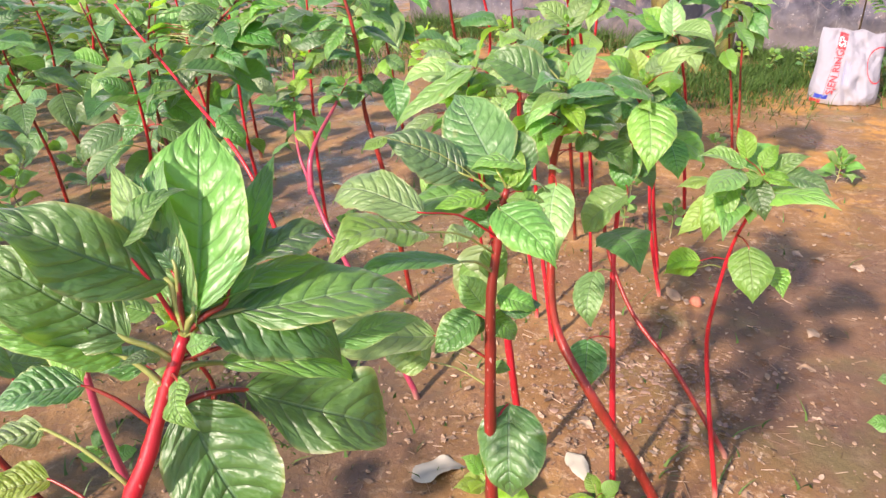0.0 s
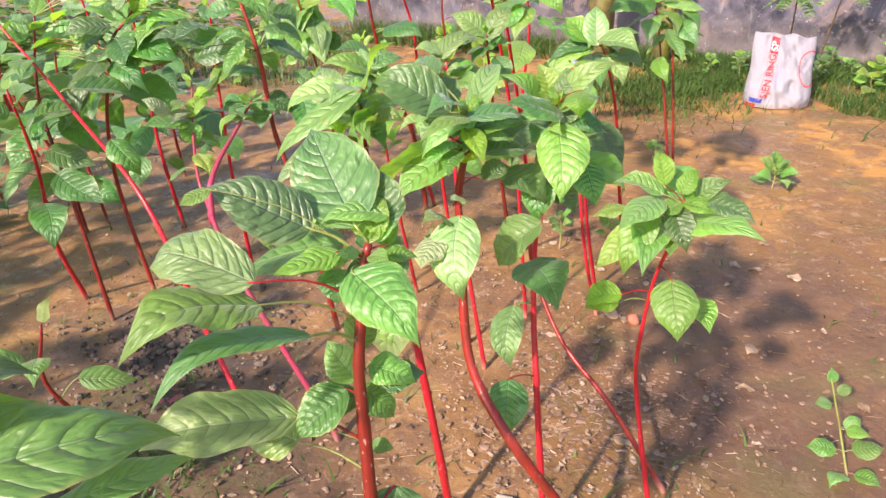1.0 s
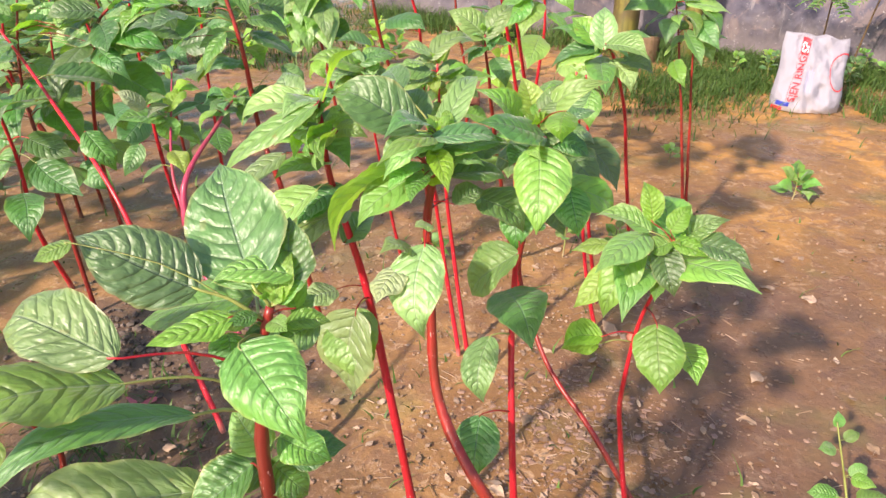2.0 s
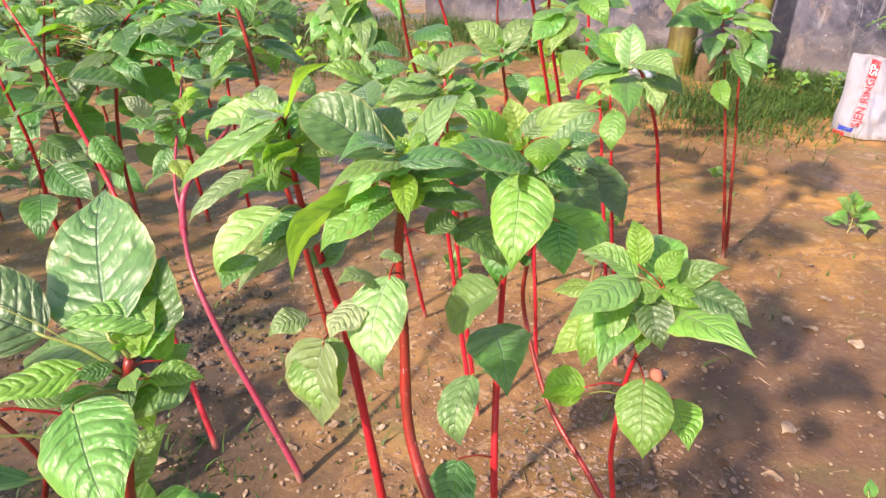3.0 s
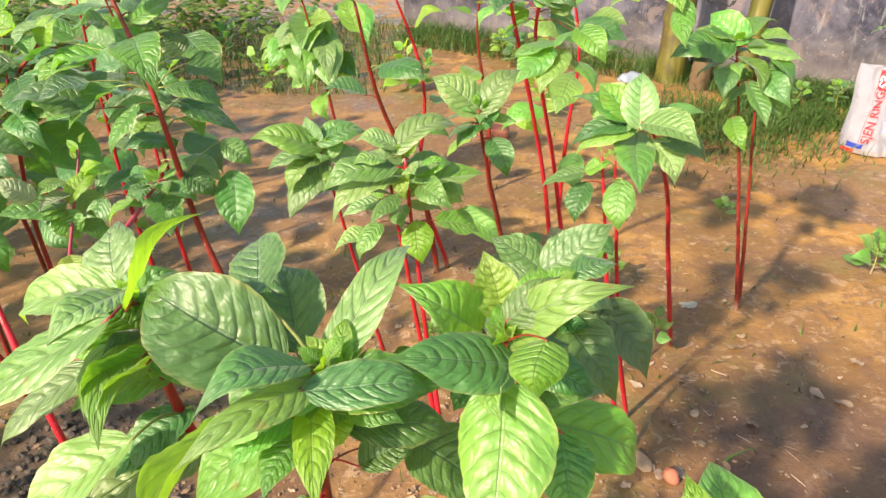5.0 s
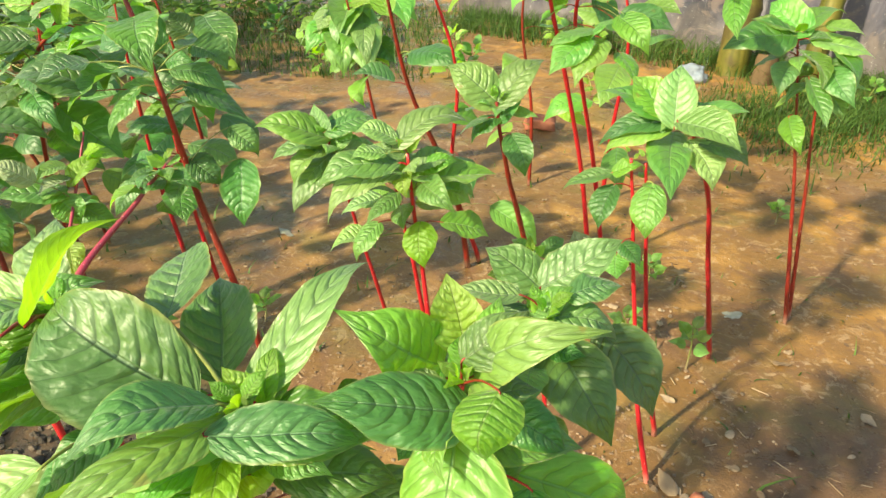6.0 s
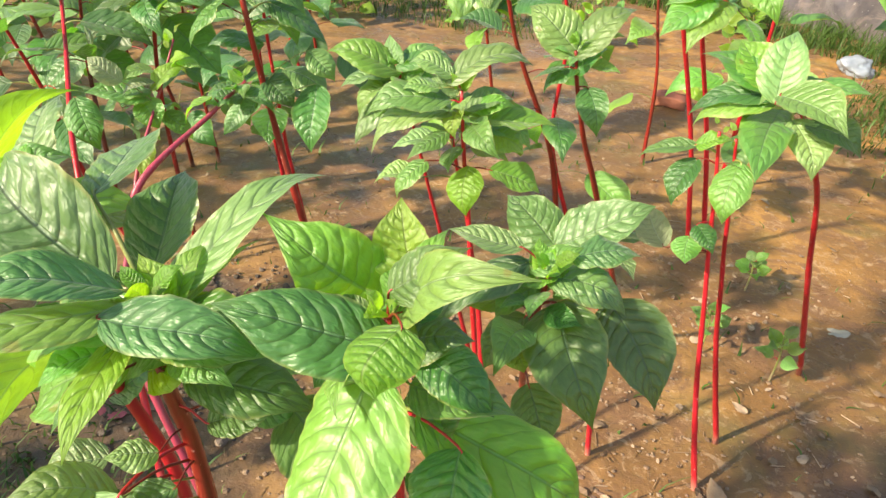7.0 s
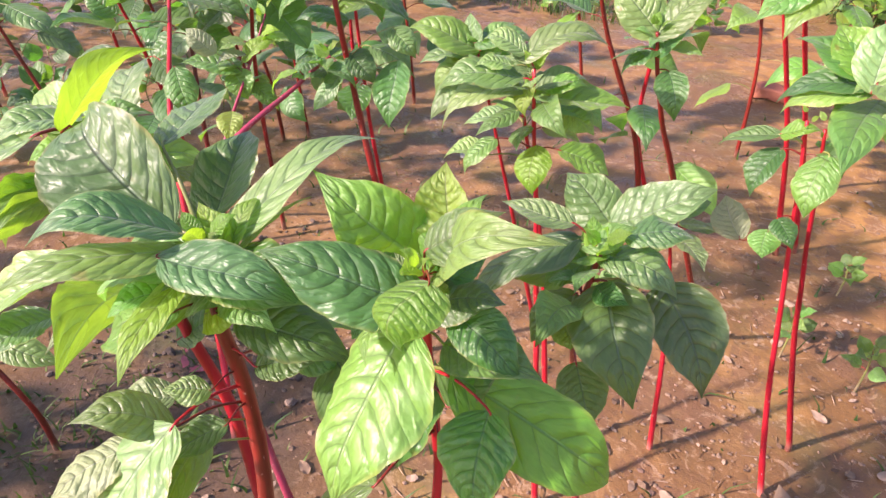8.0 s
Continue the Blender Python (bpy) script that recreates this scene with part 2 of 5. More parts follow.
def plant(lines, radius, bark, label, fine=True, top=0.42):
    """An amaranth: an Empty at its foot, and a ridged stem along each line. Leaves are added to it afterwards."""
    foot = lines[0][0]
    root = new("amaranth_plant")
    root.location = foot
    bpy.context.view_layer.update()
    tagged(root, label, "amaranth plant", "amaranth plants in the bed")
    root.empty_display_size = 0.05
    made = []
    for pts in lines:
        n = 40 if fine else 20
        curve = spline(pts, n)
        wob = np.array([[math.sin(i * 0.55 + foot[0] * 40), math.cos(i * 0.47 + foot[1] * 30), 0] for i in range(n)])
        curve = curve + wob * radius * 0.18 * np.linspace(0, 1, n)[:, None]
        r = radius * np.linspace(1.12, top, n) * (1 + 0.10 * (np.arange(n) % 5 == 0))
        curve[0][2] -= 0.02
        part("stem", tube(curve, r, 10 if fine else 7, 0.05), bark, root)
        made.append(curve)
    return {"root": root, "lines": made, "r": radius, "bark": bark, "fine": fine}


def leaf(pl, base, heading, rise, length, width, tone="m", arch=None, tilt=0.0, stalk=True, fold=None, steady=False):
    """A leaf of a plant: its blade from base towards heading and rise (degrees), on a red stalk that springs from the nearest stem."""
    rng = RNG
    base = np.array(base, dtype=float)
    h, e = radians(heading), radians(rise)
    y = Vector((math.cos(h) * math.cos(e), math.sin(h) * math.cos(e), math.sin(e)))
    n0 = Vector((-0.15, -0.4 - 0.6 * max(0.0, math.sin(e)), 1.0))
    z = (n0 - y * n0.dot(y)).normalized()
    x = y.cross(z)
    turn = Matrix((x, y, z)).transposed().to_4x4() @ pose(0, 0, 0, 0, tilt + rng.uniform(-26, 26) * (not steady), 0)
    me = blade_mesh(length, width, rng.uniform(0.03, 0.20) if arch is None else arch, rng.uniform(0.02, 0.42) if fold is None else fold, rng.uniform(0.02, 0.09) * pl.get("wave", 1.0), rng, pl["fine"])
    ob = part("leaf", me, LEAF[tone], None)
    root = pl["root"]
    ob.parent = root
    ob.matrix_basis = Matrix.Translation(Vector(base) - root.location) @ turn
    if not stalk:
        return ob
    best = None
    for curve in pl["lines"]:
        d = np.linalg.norm(curve - (base - np.array((0, 0, 0.35)) * min(0.12, np.linalg.norm(curve - base, axis=1).min())), axis=1)
        i = int(d.argmin())
        if best is None or d[i] < best[0]:
            best = (d[i], curve[i])
    foot = best[1]
    gap = np.linalg.norm(base - foot)
    inv = (Matrix.Translation(base) @ turn).inverted()
    mid = foot + (base - foot) * 0.5 + np.array((0, 0, 0.10 * gap))
    end = base + np.array(y) * length * 0.10
    line = [inv @ Vector(q) for q in spline([foot, mid, base, end], 9)]
    thick = min(0.0020, 0.0014 * length / 0.1 + 0.0005) * (1.0 if gap < 0.09 else 0.75) * pl.get("stalk", 1.0)
    part("petiole", tube(line, np.linspace(thick, thick * 0.45, 9), 6, 0, "petiole"), TWIG if rng.random() < (0.45 if pl["fine"] else 0.6) else (DARK if rng.random() < 0.75 else RED), ob)
    return ob


def crown(pl, rng, count, size, tones="mmmd", low=0.45, spread=1.0):
    """Leaves all round the upper part of each stem: small and upright at the tip, long and drooping lower down."""
    for curve in pl["lines"]:
        n = len(curve)
        turn = rng.uniform(0, 360)
        for k in range(count):
            f = k / max(1, count - 1)
            at = curve[min(n - 1, int((low + (1 - low) * f) * (n - 1)))]
            turn += 137.5 + rng.uniform(-18, 18)
            length = size * (1.05 - 0.55 * f ** 3) * rng.uniform(0.75, 1.15)
            rise = -38 + 75 * f ** 1.6 + rng.uniform(-16, 16)
            reach = length * (0.55 - 0.42 * f) * spread
            h = radians(turn)
            base = at + np.array((math.cos(h) * reach, math.sin(h) * reach, reach * 0.25))
            leaf(pl, base, turn, rise, length, length * rng.uniform(0.5, 0.68), rng.choice(tones) if f < 0.93 else "y")


def rosette(pl, rng, whorls, size, tones="mmd", drop=0.0):
    """A crowded head on each stem: whorls of leaves from broad and level below to small, bright and upright at the growing tip."""
    for curve in pl["lines"]:
        n = len(curve)
        turn = rng.uniform(0, 360)
        total = sum(whorls)
        k = 0
        for ring, count in enumerate(whorls):
            f = ring / max(1, len(whorls) - 1)
            for _ in range(count):
                turn += 137.5 + rng.uniform(-14, 14)
                k += 1
                at = curve[n - 1] + (curve[n - 4] - curve[n - 1]) * (1 - k / total) * 1.2
                length = size * (1.0 - 0.62 * f) * rng.uniform(0.8, 1.15)
                rise = -14 + 62 * f ** 1.3 + rng.uniform(-12, 12) - drop * (1 - f)
                reach = length * 0.30 * (1 - f) + 0.004
                h = radians(turn)
                base = at + np.array((math.cos(h) * reach, math.sin(h) * reach, reach * 0.3 + 0.012 * f))
                leaf(pl, base, turn, rise, length, length * rng.uniform(0.46, 0.66), rng.choice(tones) if f < 0.75 else "y", stalk=f < 0.5)

# ---- the amaranth bed ----
TALL = "tall amaranth plant with bright red stem and green leaves"
E = plant([[(0.12, 0.72, 0.0), (0.13, 0.69, 0.6), (0.152, 0.695, 0.86), (0.172, 0.718, 0.930), (0.187, 0.738, 0.970), (0.207, 0.765, 1.030)]], 0.0078, RED, "large amaranth with thick red stem and long veined leaves", top=0.5)
E2 = plant([[(0.13, 0.95, 0.0), (0.08, 0.88, 0.6), (0.064, 0.863, 0.80), (0.061, 0.860, 0.924), (0.070, 0.866, 1.0)]], 0.0052, PINK, "thin amaranth with magenta stem behind a larger one")
C = plant([[(0.41, 1.16, 0.0), (0.405, 1.13, 0.5), (0.400, 1.125, 0.76), (0.405, 1.135, 0.90), (0.417, 1.15, 0.975)]], 0.0090, DARK, "amaranth with dark red stem and glossy dark puckered leaves")
A = plant([[(0.49, 1.69, 0.0), (0.465, 1.70, 0.2), (0.427, 1.70, 0.48), (0.404, 1.70, 0.65), (0.379, 1.676, 0.785), (0.358, 1.668, 0.90), (0.352, 1.663, 0.985)]], 0.0088, RED, TALL)
A2 = plant([[(0.80, 1.57, 0.0), (0.71, 1.54, 0.19), (0.606, 1.525, 0.375), (0.535, 1.60, 0.49), (0.518, 1.635, 0.66), (0.513, 1.638, 0.80), (0.522, 1.615, 0.892), (0.532, 1.612, 0.965)]], 0.0108, DARK, "amaranth with a thick dark red stem bent near the ground")
B = plant([[(0.695, 1.62, 0.0), (0.668, 1.65, 0.35), (0.660, 1.71, 0.55), (0.660, 1.73, 0.70), (0.668, 1.69, 0.88), (0.677, 1.672, 0.965)]], 0.0066, RED, "tall amaranth with straight red stem and broad crown")
O = plant([[(1.0, 1.75, 0.0), (0.95, 1.785, 0.08), (0.86, 1.85, 0.21), (0.765, 1.96, 0.31), (0.70, 2.06, 0.47), (0.70, 2.0, 0.62), (0.717, 1.90, 0.78), (0.732, 1.895, 0.885)]], 0.0066, DARK, "amaranth leaning up from the ground on a curved red stem")
R = plant([[(0.935, 1.62, 0.0), (0.905, 1.63, 0.15), (0.866, 1.655, 0.38), (0.846, 1.62, 0.52), (0.845, 1.58, 0.68), (0.868, 1.543, 0.83)]], 0.0056, RED, "slender amaranth with kinked red stem and bright rosette")
H = plant([[(0.998, 2.537, 0.0), (0.943, 2.55, 0.24), (0.885, 2.50, 0.6), (0.845, 2.45, 0.86)], [(1.029, 2.716, 0.0), (0.955, 2.62, 0.33), (0.91, 2.52, 0.6), (0.872, 2.46, 0.85)]], 0.0062, RED, "pair of slender red amaranth stems with few small leaves")
V = plant([[(1.219, 3.097, 0.0), (1.11, 2.88, 0.42), (1.045, 2.75, 0.68), (0.96, 2.58, 0.87), (0.925, 2.525, 0.91)]], 0.0066, RED, "leaning red amaranth stem with a spreading light green crown")
K = plant([[(0.85, 3.6, 0.0), (0.77, 3.4, 0.5), (0.66, 3.1, 1.0), (0.64, 3.04, 1.12)], [(0.90, 3.65, 0.0), (0.81, 3.45, 0.5), (0.72, 3.18, 0.95), (0.76, 3.1, 1.2)]], 0.0080, RED, "pair of bright red amaranth stems with a tall crown")
F = plant([[(0.60, 2.24, 0.0), (0.53, 2.27, 0.5), (0.498, 2.22, 0.93)], [(0.56, 2.38, 0.0), (0.49, 2.38, 0.5), (0.465, 2.26, 0.87)]], 0.0062, RED, "pair of red amaranth stems with one broad leafy crown")
G = plant([[(0.38, 2.72, 0.0), (0.33, 2.58, 0.45), (0.298, 2.42, 0.87)], [(0.755, 2.525, 0.0), (0.72, 2.50, 0.4), (0.69, 2.42, 0.66)]], 0.0058, RED, TALL)
P = plant([[(0.75, 3.0, 0.0), (0.654, 2.63, 0.6), (0.625, 2.48, 0.81), (0.606, 2.42, 0.955)]], 0.0066, DARK, "amaranth with dark red stem and few leaves")
J = plant([[(1.49, 3.33, 0.0), (1.40, 3.33, 0.5), (1.31, 3.325, 0.93)], [(1.505, 3.36, 0.0), (1.45, 3.36, 0.45), (1.39, 3.34, 0.85)]], 0.0065, DARK, "amaranth with two thin dark stems and a drooping crown")
L = plant([[(0.12, 2.5, 0.0), (0.06, 2.43, 0.5), (0.015, 2.42, 0.707), (0.015, 2.37, 0.92), (-0.03, 2.38, 1.1), (-0.07, 2.40, 1.2)]], 0.0077, DARK, "tall amaranth with dark stem and drooping shaded leaves")
N = plant([[(0.20, 1.95, 0.0), (0.12, 1.96, 0.2), (0.029, 1.98, 0.40), (-0.041, 2.037, 0.523), (-0.105, 2.14, 0.603), (-0.134, 2.191, 0.66), (-0.161, 2.279, 0.75), (-0.172, 2.372, 0.864)], [(-0.092, 2.117, 0.585), (-0.087, 2.158, 0.673), (-0.048, 2.33, 0.763), (-0.03, 2.40, 0.80)]], 0.0078, PINK, "amaranth with a forked magenta stem and pale leaves", top=0.25)
M = plant([[(-0.05, 2.02, 0.0), (-0.15, 2.10, 0.22), (-0.22, 2.13, 0.488), (-0.318, 2.207, 0.652), (-0.52, 2.40, 0.78), (-0.70, 2.56, 0.90), (-0.80, 2.62, 1.0)]], 0.0072, RED, TALL)
W = plant([[(-0.10, 4.2, 0.0), (-0.15, 4.1, 0.5), (-0.22, 4.0, 1.0)]], 0.0080, DARK, "amaranth with wilted pale leaves hanging from a dark stem")
M2 = plant([[(-0.67, 2.57, 0.0), (-0.711, 2.596, 0.489), (-0.750, 2.64, 0.751), (-0.70, 2.65, 1.0)]], 0.0072, DARK, "amaranth with dark stem and broad shaded leaves")
M3 = plant([[(-0.60, 2.767, 0.0), (-0.63, 2.75, 0.5), (-0.52, 2.68, 0.88), (-0.42, 2.66, 1.0)]], 0.0072, DARK, "amaranth with dark stem and broad shaded leaves")
M4 = plant([[(-0.28, 2.95, 0.0), (-0.25, 2.80, 0.5), (-0.19, 2.66, 1.02)]], 0.0070, RED, "amaranth with thin red stem and broad leaves")

E["wave"], C["wave"], E["stalk"] = 2.2, 1.5, 1.5  # strongly waved leaf margins

leaf(E, (0.216, 0.767, 1.045), 96, 52, 0.130, 0.076, "m", steady=True)
leaf(E, (0.214, 0.766, 1.032), 112, 55, 0.123, 0.027, "p", steady=True)
leaf(E, (0.232, 0.778, 1.045), 75, 44, 0.107, 0.031, "d", steady=True)
leaf(E, (0.201, 0.768, 1.055), 65, 35, 0.024, 0.015, "p", steady=True)
leaf(E, (0.220, 0.781, 0.997), 25, -29, 0.107, 0.029, "m", steady=True)
leaf(E, (0.186, 0.758, 1.096), 53, 24, 0.052, 0.021, "m", steady=True)
leaf(E, (0.210, 0.768, 1.067), 146, 54, 0.083, 0.032, "p", steady=True)
leaf(E, (0.205, 0.768, 1.067), -167, 32, 0.114, 0.048, "d", steady=True)
leaf(E, (0.178, 0.753, 1.034), -175, 42, 0.103, 0.051, "d", steady=True)
leaf(E, (0.172, 0.752, 1.022), -158, 23, 0.085, 0.032, "m", steady=True)
leaf(E, (0.237, 0.787, 1.065), 38, 1, 0.073, 0.035, "d", steady=True)
leaf(E, (0.216, 0.775, 1.045), 38, 0, 0.098, 0.027, "y", steady=True)
leaf(E, (0.236, 0.787, 1.035), 32, -12, 0.131, 0.054, "d", steady=True)
leaf(E, (0.212, 0.778, 1.042), 19, -35, 0.111, 0.062, "d", steady=True)
leaf(E, (0.229, 0.787, 0.970), 21, -37, 0.127, 0.064, "d", steady=True)
leaf(E, (0.194, 0.772, 0.970), -22, -61, 0.118, 0.075, "d", steady=True)
leaf(E, (0.149, 0.742, 1.006), -147, 1, 0.052, 0.033, "d", steady=True)
leaf(E, (0.124, 0.728, 0.983), -142, -9, 0.045, 0.029, "p", steady=True)
leaf(E, (0.118, 0.725, 0.943), -145, -1, 0.041, 0.030, "y", steady=True)
leaf(E, (0.205, 0.769, 1.037), 86, 47, 0.025, 0.016, "y", steady=True)
leaf(E, (0.221, 0.780, 1.050), 44, 10, 0.021, 0.014, "y", steady=True)
leaf(E, (0.173, 0.753, 1.037), -168, 36, 0.028, 0.018, "d", steady=True)
leaf(E, (0.210, 0.769, 1.076), 133, 55, 0.064, 0.024, "d", steady=True)
leaf(E, (0.284, 0.812, 0.993), 36, -4, 0.077, 0.024, "m", steady=True)

leaf(C, (0.367, 1.135, 0.998), 178, 26, 0.099, 0.063, "b", steady=True)
leaf(C, (0.408, 1.144, 0.994), 117, 28, 0.138, 0.084, "b", steady=True)
leaf(C, (0.287, 1.119, 1.045), -155, -19, 0.029, 0.019, "y", steady=True)
leaf(C, (0.328, 1.070, 0.979), 156, -4, 0.120, 0.057, "p", steady=True)
leaf(C, (0.329, 1.071, 0.956), -138, 1, 0.120, 0.064, "m", steady=True)
leaf(C, (0.366, 1.091, 0.910), -140, -1, 0.150, 0.035, "b", steady=True)
leaf(C, (0.332, 1.130, 0.783), -164, 0, 0.160, 0.074, "p", steady=True)
leaf(C, (0.407, 1.097, 0.974), -44, -26, 0.094, 0.060, "m", steady=True)
leaf(C, (0.387, 1.199, 0.953), 171, -21, 0.136, 0.067, "m", steady=True)
leaf(C, (0.437, 1.155, 1.002), -166, 0, 0.064, 0.032, "m", steady=True)
leaf(C, (0.423, 1.148, 0.978), 74, 49, 0.047, 0.028, "y", steady=True)
leaf(C, (0.423, 1.150, 0.977), 40, 29, 0.040, 0.023, "m", steady=True)
leaf(C, (0.427, 1.153, 0.981), 92, 47, 0.069, 0.044, "d", steady=True)
leaf(C, (0.435, 1.158, 0.968), 104, 51, 0.048, 0.029, "y", steady=True)
leaf(C, (0.414, 1.153, 0.960), -44, -61, 0.047, 0.030, "m", steady=True)
leaf(C, (0.435, 1.161, 0.950), 65, 31, 0.030, 0.019, "p", steady=True)
leaf(C, (0.419, 1.156, 0.958), -109, -42, 0.049, 0.031, "d", steady=True)
leaf(C, (0.401, 1.135, 0.862), 70, 33, 0.054, 0.035, "m", steady=True)
leaf(C, (0.392, 1.135, 0.974), -142, 0, 0.068, 0.029, "y", steady=True)
leaf(C, (0.398, 1.146, 0.808), -9, -47, 0.051, 0.037, "m", steady=True)
leaf(C, (0.383, 1.142, 0.808), -148, -31, 0.071, 0.052, "d", steady=True)
leaf(C, (0.412, 1.149, 0.812), 20, -3, 0.057, 0.043, "d", steady=True)
leaf(C, (0.380, 1.144, 0.951), -70, -60, 0.035, 0.031, "d", steady=True)
leaf(C, (0.453, 1.161, 0.952), -148, -29, 0.052, 0.033, "d", steady=True)
leaf(C, (0.408, 1.150, 0.834), -10, -20, 0.053, 0.039, "m", steady=True)
leaf(C, (0.394, 1.150, 0.792), -172, -23, 0.056, 0.041, "d", steady=True)
leaf(C, (0.394, 1.150, 0.813), 142, 39, 0.054, 0.040, "m", steady=True)
leaf(C, (0.320, 1.152, 0.727), 166, 15, 0.082, 0.061, "p", steady=True)
leaf(C, (0.426, 1.150, 0.661), -85, -61, 0.127, 0.094, "d", steady=True)
leaf(C, (0.402, 1.150, 0.721), -2, -6, 0.026, 0.019, "m", steady=True)
leaf(C, (0.290, 1.120, 0.782), 0, -43, 0.032, 0.034, "p", steady=True)

leaf(A, (0.312, 1.696, 0.965), 116, 29, 0.100, 0.064, "p", steady=True)
leaf(A, (0.369, 1.618, 1.009), 55, 38, 0.101, 0.040, "y", tilt=-60, steady=True)
leaf(A, (0.347, 1.658, 0.995), 175, -18, 0.125, 0.054, "m", steady=True)
leaf(A, (0.367, 1.601, 1.014), -169, -35, 0.175, 0.051, "m", steady=True)
leaf(A, (0.295, 1.665, 0.916), -147, -34, 0.121, 0.050, "p", steady=True)
leaf(A, (0.320, 1.708, 0.943), -71, 3, 0.192, 0.050, "m", steady=True)
leaf(A, (0.354, 1.605, 0.883), -150, -45, 0.133, 0.062, "p", steady=True)
leaf(A, (0.383, 1.679, 0.818), -134, -21, 0.148, 0.085, "p", steady=True)
leaf(A, (0.396, 1.621, 0.664), -166, -86, 0.182, 0.120, "p", steady=True)
leaf(A, (0.348, 1.655, 0.937), 40, 14, 0.098, 0.052, "m", steady=True)
leaf(A, (0.364, 1.668, 0.903), -150, -7, 0.091, 0.048, "m", steady=True)
leaf(A, (0.376, 1.672, 0.865), -133, -32, 0.082, 0.053, "d", steady=True)
leaf(A, (0.350, 1.664, 0.952), -3, -53, 0.073, 0.042, "d", steady=True)
leaf(A, (0.373, 1.671, 0.760), 47, 24, 0.073, 0.054, "d", steady=True)
leaf(A, (0.358, 1.664, 0.844), -133, -22, 0.069, 0.051, "d", steady=True)
leaf(A, (0.358, 1.664, 0.676), -145, -14, 0.068, 0.051, "p", steady=True)
leaf(A, (0.390, 1.669, 0.637), -76, -60, 0.132, 0.098, "p", steady=True)
leaf(A, (0.340, 1.656, 0.959), -152, -3, 0.066, 0.038, "m", steady=True)
leaf(A, (0.346, 1.654, 0.975), 53, 30, 0.059, 0.038, "m", steady=True)

leaf(A2, (0.506, 1.620, 0.911), -157, -36, 0.126, 0.081, "m", steady=True)
leaf(A2, (0.512, 1.612, 0.897), 20, 24, 0.059, 0.053, "y", steady=True)
leaf(A2, (0.525, 1.613, 0.944), 6, 5, 0.109, 0.059, "d", steady=True)
leaf(A2, (0.505, 1.619, 0.970), -150, -42, 0.075, 0.048, "d", steady=True)
leaf(A2, (0.556, 1.624, 0.942), -142, -35, 0.067, 0.043, "m", steady=True)

leaf(A, (0.348, 1.653, 1.006), -114, -7, 0.075, 0.044, "p", steady=True)
leaf(A, (0.382, 1.615, 0.973), -109, -14, 0.072, 0.046, "m", tilt=62, steady=True)
leaf(A, (0.389, 1.608, 0.973), -104, -22, 0.083, 0.041, "m", tilt=66, steady=True)
leaf(A, (0.313, 1.593, 0.817), -108, -16, 0.070, 0.052, "d", steady=True)
leaf(A, (0.351, 1.655, 0.964), -168, 50, 0.064, 0.041, "m", steady=True)
leaf(A, (0.340, 1.651, 0.958), -110, -30, 0.058, 0.037, "y", steady=True)

leaf(A2, (0.529, 1.626, 0.963), 66, 22, 0.146, 0.045, "p", steady=True)
leaf(A2, (0.498, 1.644, 0.959), 114, 24, 0.099, 0.063, "b", steady=True)
leaf(A2, (0.474, 1.632, 1.022), 109, 1, 0.099, 0.051, "b", steady=True)
leaf(A2, (0.502, 1.609, 0.974), 167, 20, 0.136, 0.087, "b", steady=True)
leaf(A2, (0.524, 1.600, 0.981), -128, 7, 0.096, 0.041, "b", steady=True)
leaf(A2, (0.527, 1.606, 0.970), -123, -2, 0.128, 0.037, "m", steady=True)
leaf(A2, (0.492, 1.614, 0.934), -150, -42, 0.175, 0.096, "m", tilt=66, steady=True)
leaf(A2, (0.523, 1.576, 0.975), 20, -10, 0.104, 0.043, "d", steady=True)
leaf(A2, (0.530, 1.608, 0.909), 51, -23, 0.125, 0.043, "m", steady=True)
leaf(A2, (0.540, 1.617, 0.960), 167, 53, 0.042, 0.027, "y", steady=True)
leaf(A2, (0.541, 1.616, 0.953), 74, 22, 0.083, 0.032, "y", tilt=-35, steady=True)
leaf(A2, (0.525, 1.600, 0.960), -150, 38, 0.021, 0.013, "y", steady=True)
leaf(A2, (0.542, 1.618, 0.959), 92, 39, 0.051, 0.020, "y", steady=True)
leaf(A2, (0.539, 1.620, 0.969), -148, -28, 0.113, 0.058, "p", steady=True)
leaf(A2, (0.522, 1.600, 0.952), -73, -18, 0.096, 0.034, "y", steady=True)
leaf(A2, (0.542, 1.617, 0.907), 16, -12, 0.098, 0.051, "d", steady=True)
leaf(A2, (0.514, 1.564, 0.819), -88, -58, 0.139, 0.087, "p", steady=True)
leaf(A2, (0.502, 1.571, 0.802), -130, 20, 0.078, 0.044, "p", steady=True)
leaf(A2, (0.522, 1.598, 0.833), -129, 15, 0.038, 0.028, "p", steady=True)
leaf(A2, (0.526, 1.603, 0.791), -115, -19, 0.061, 0.042, "d", steady=True)
leaf(A2, (0.482, 1.545, 0.791), -116, -19, 0.074, 0.055, "w", steady=True)
leaf(A2, (0.514, 1.590, 0.917), -110, -25, 0.057, 0.036, "d", steady=True)
leaf(A2, (0.558, 1.645, 0.859), 50, -26, 0.061, 0.039, "d", steady=True)
leaf(A2, (0.492, 1.559, 0.763), -117, -16, 0.049, 0.036, "w", steady=True)
leaf(A2, (0.553, 1.619, 0.858), 27, 15, 0.053, 0.040, "d", steady=True)

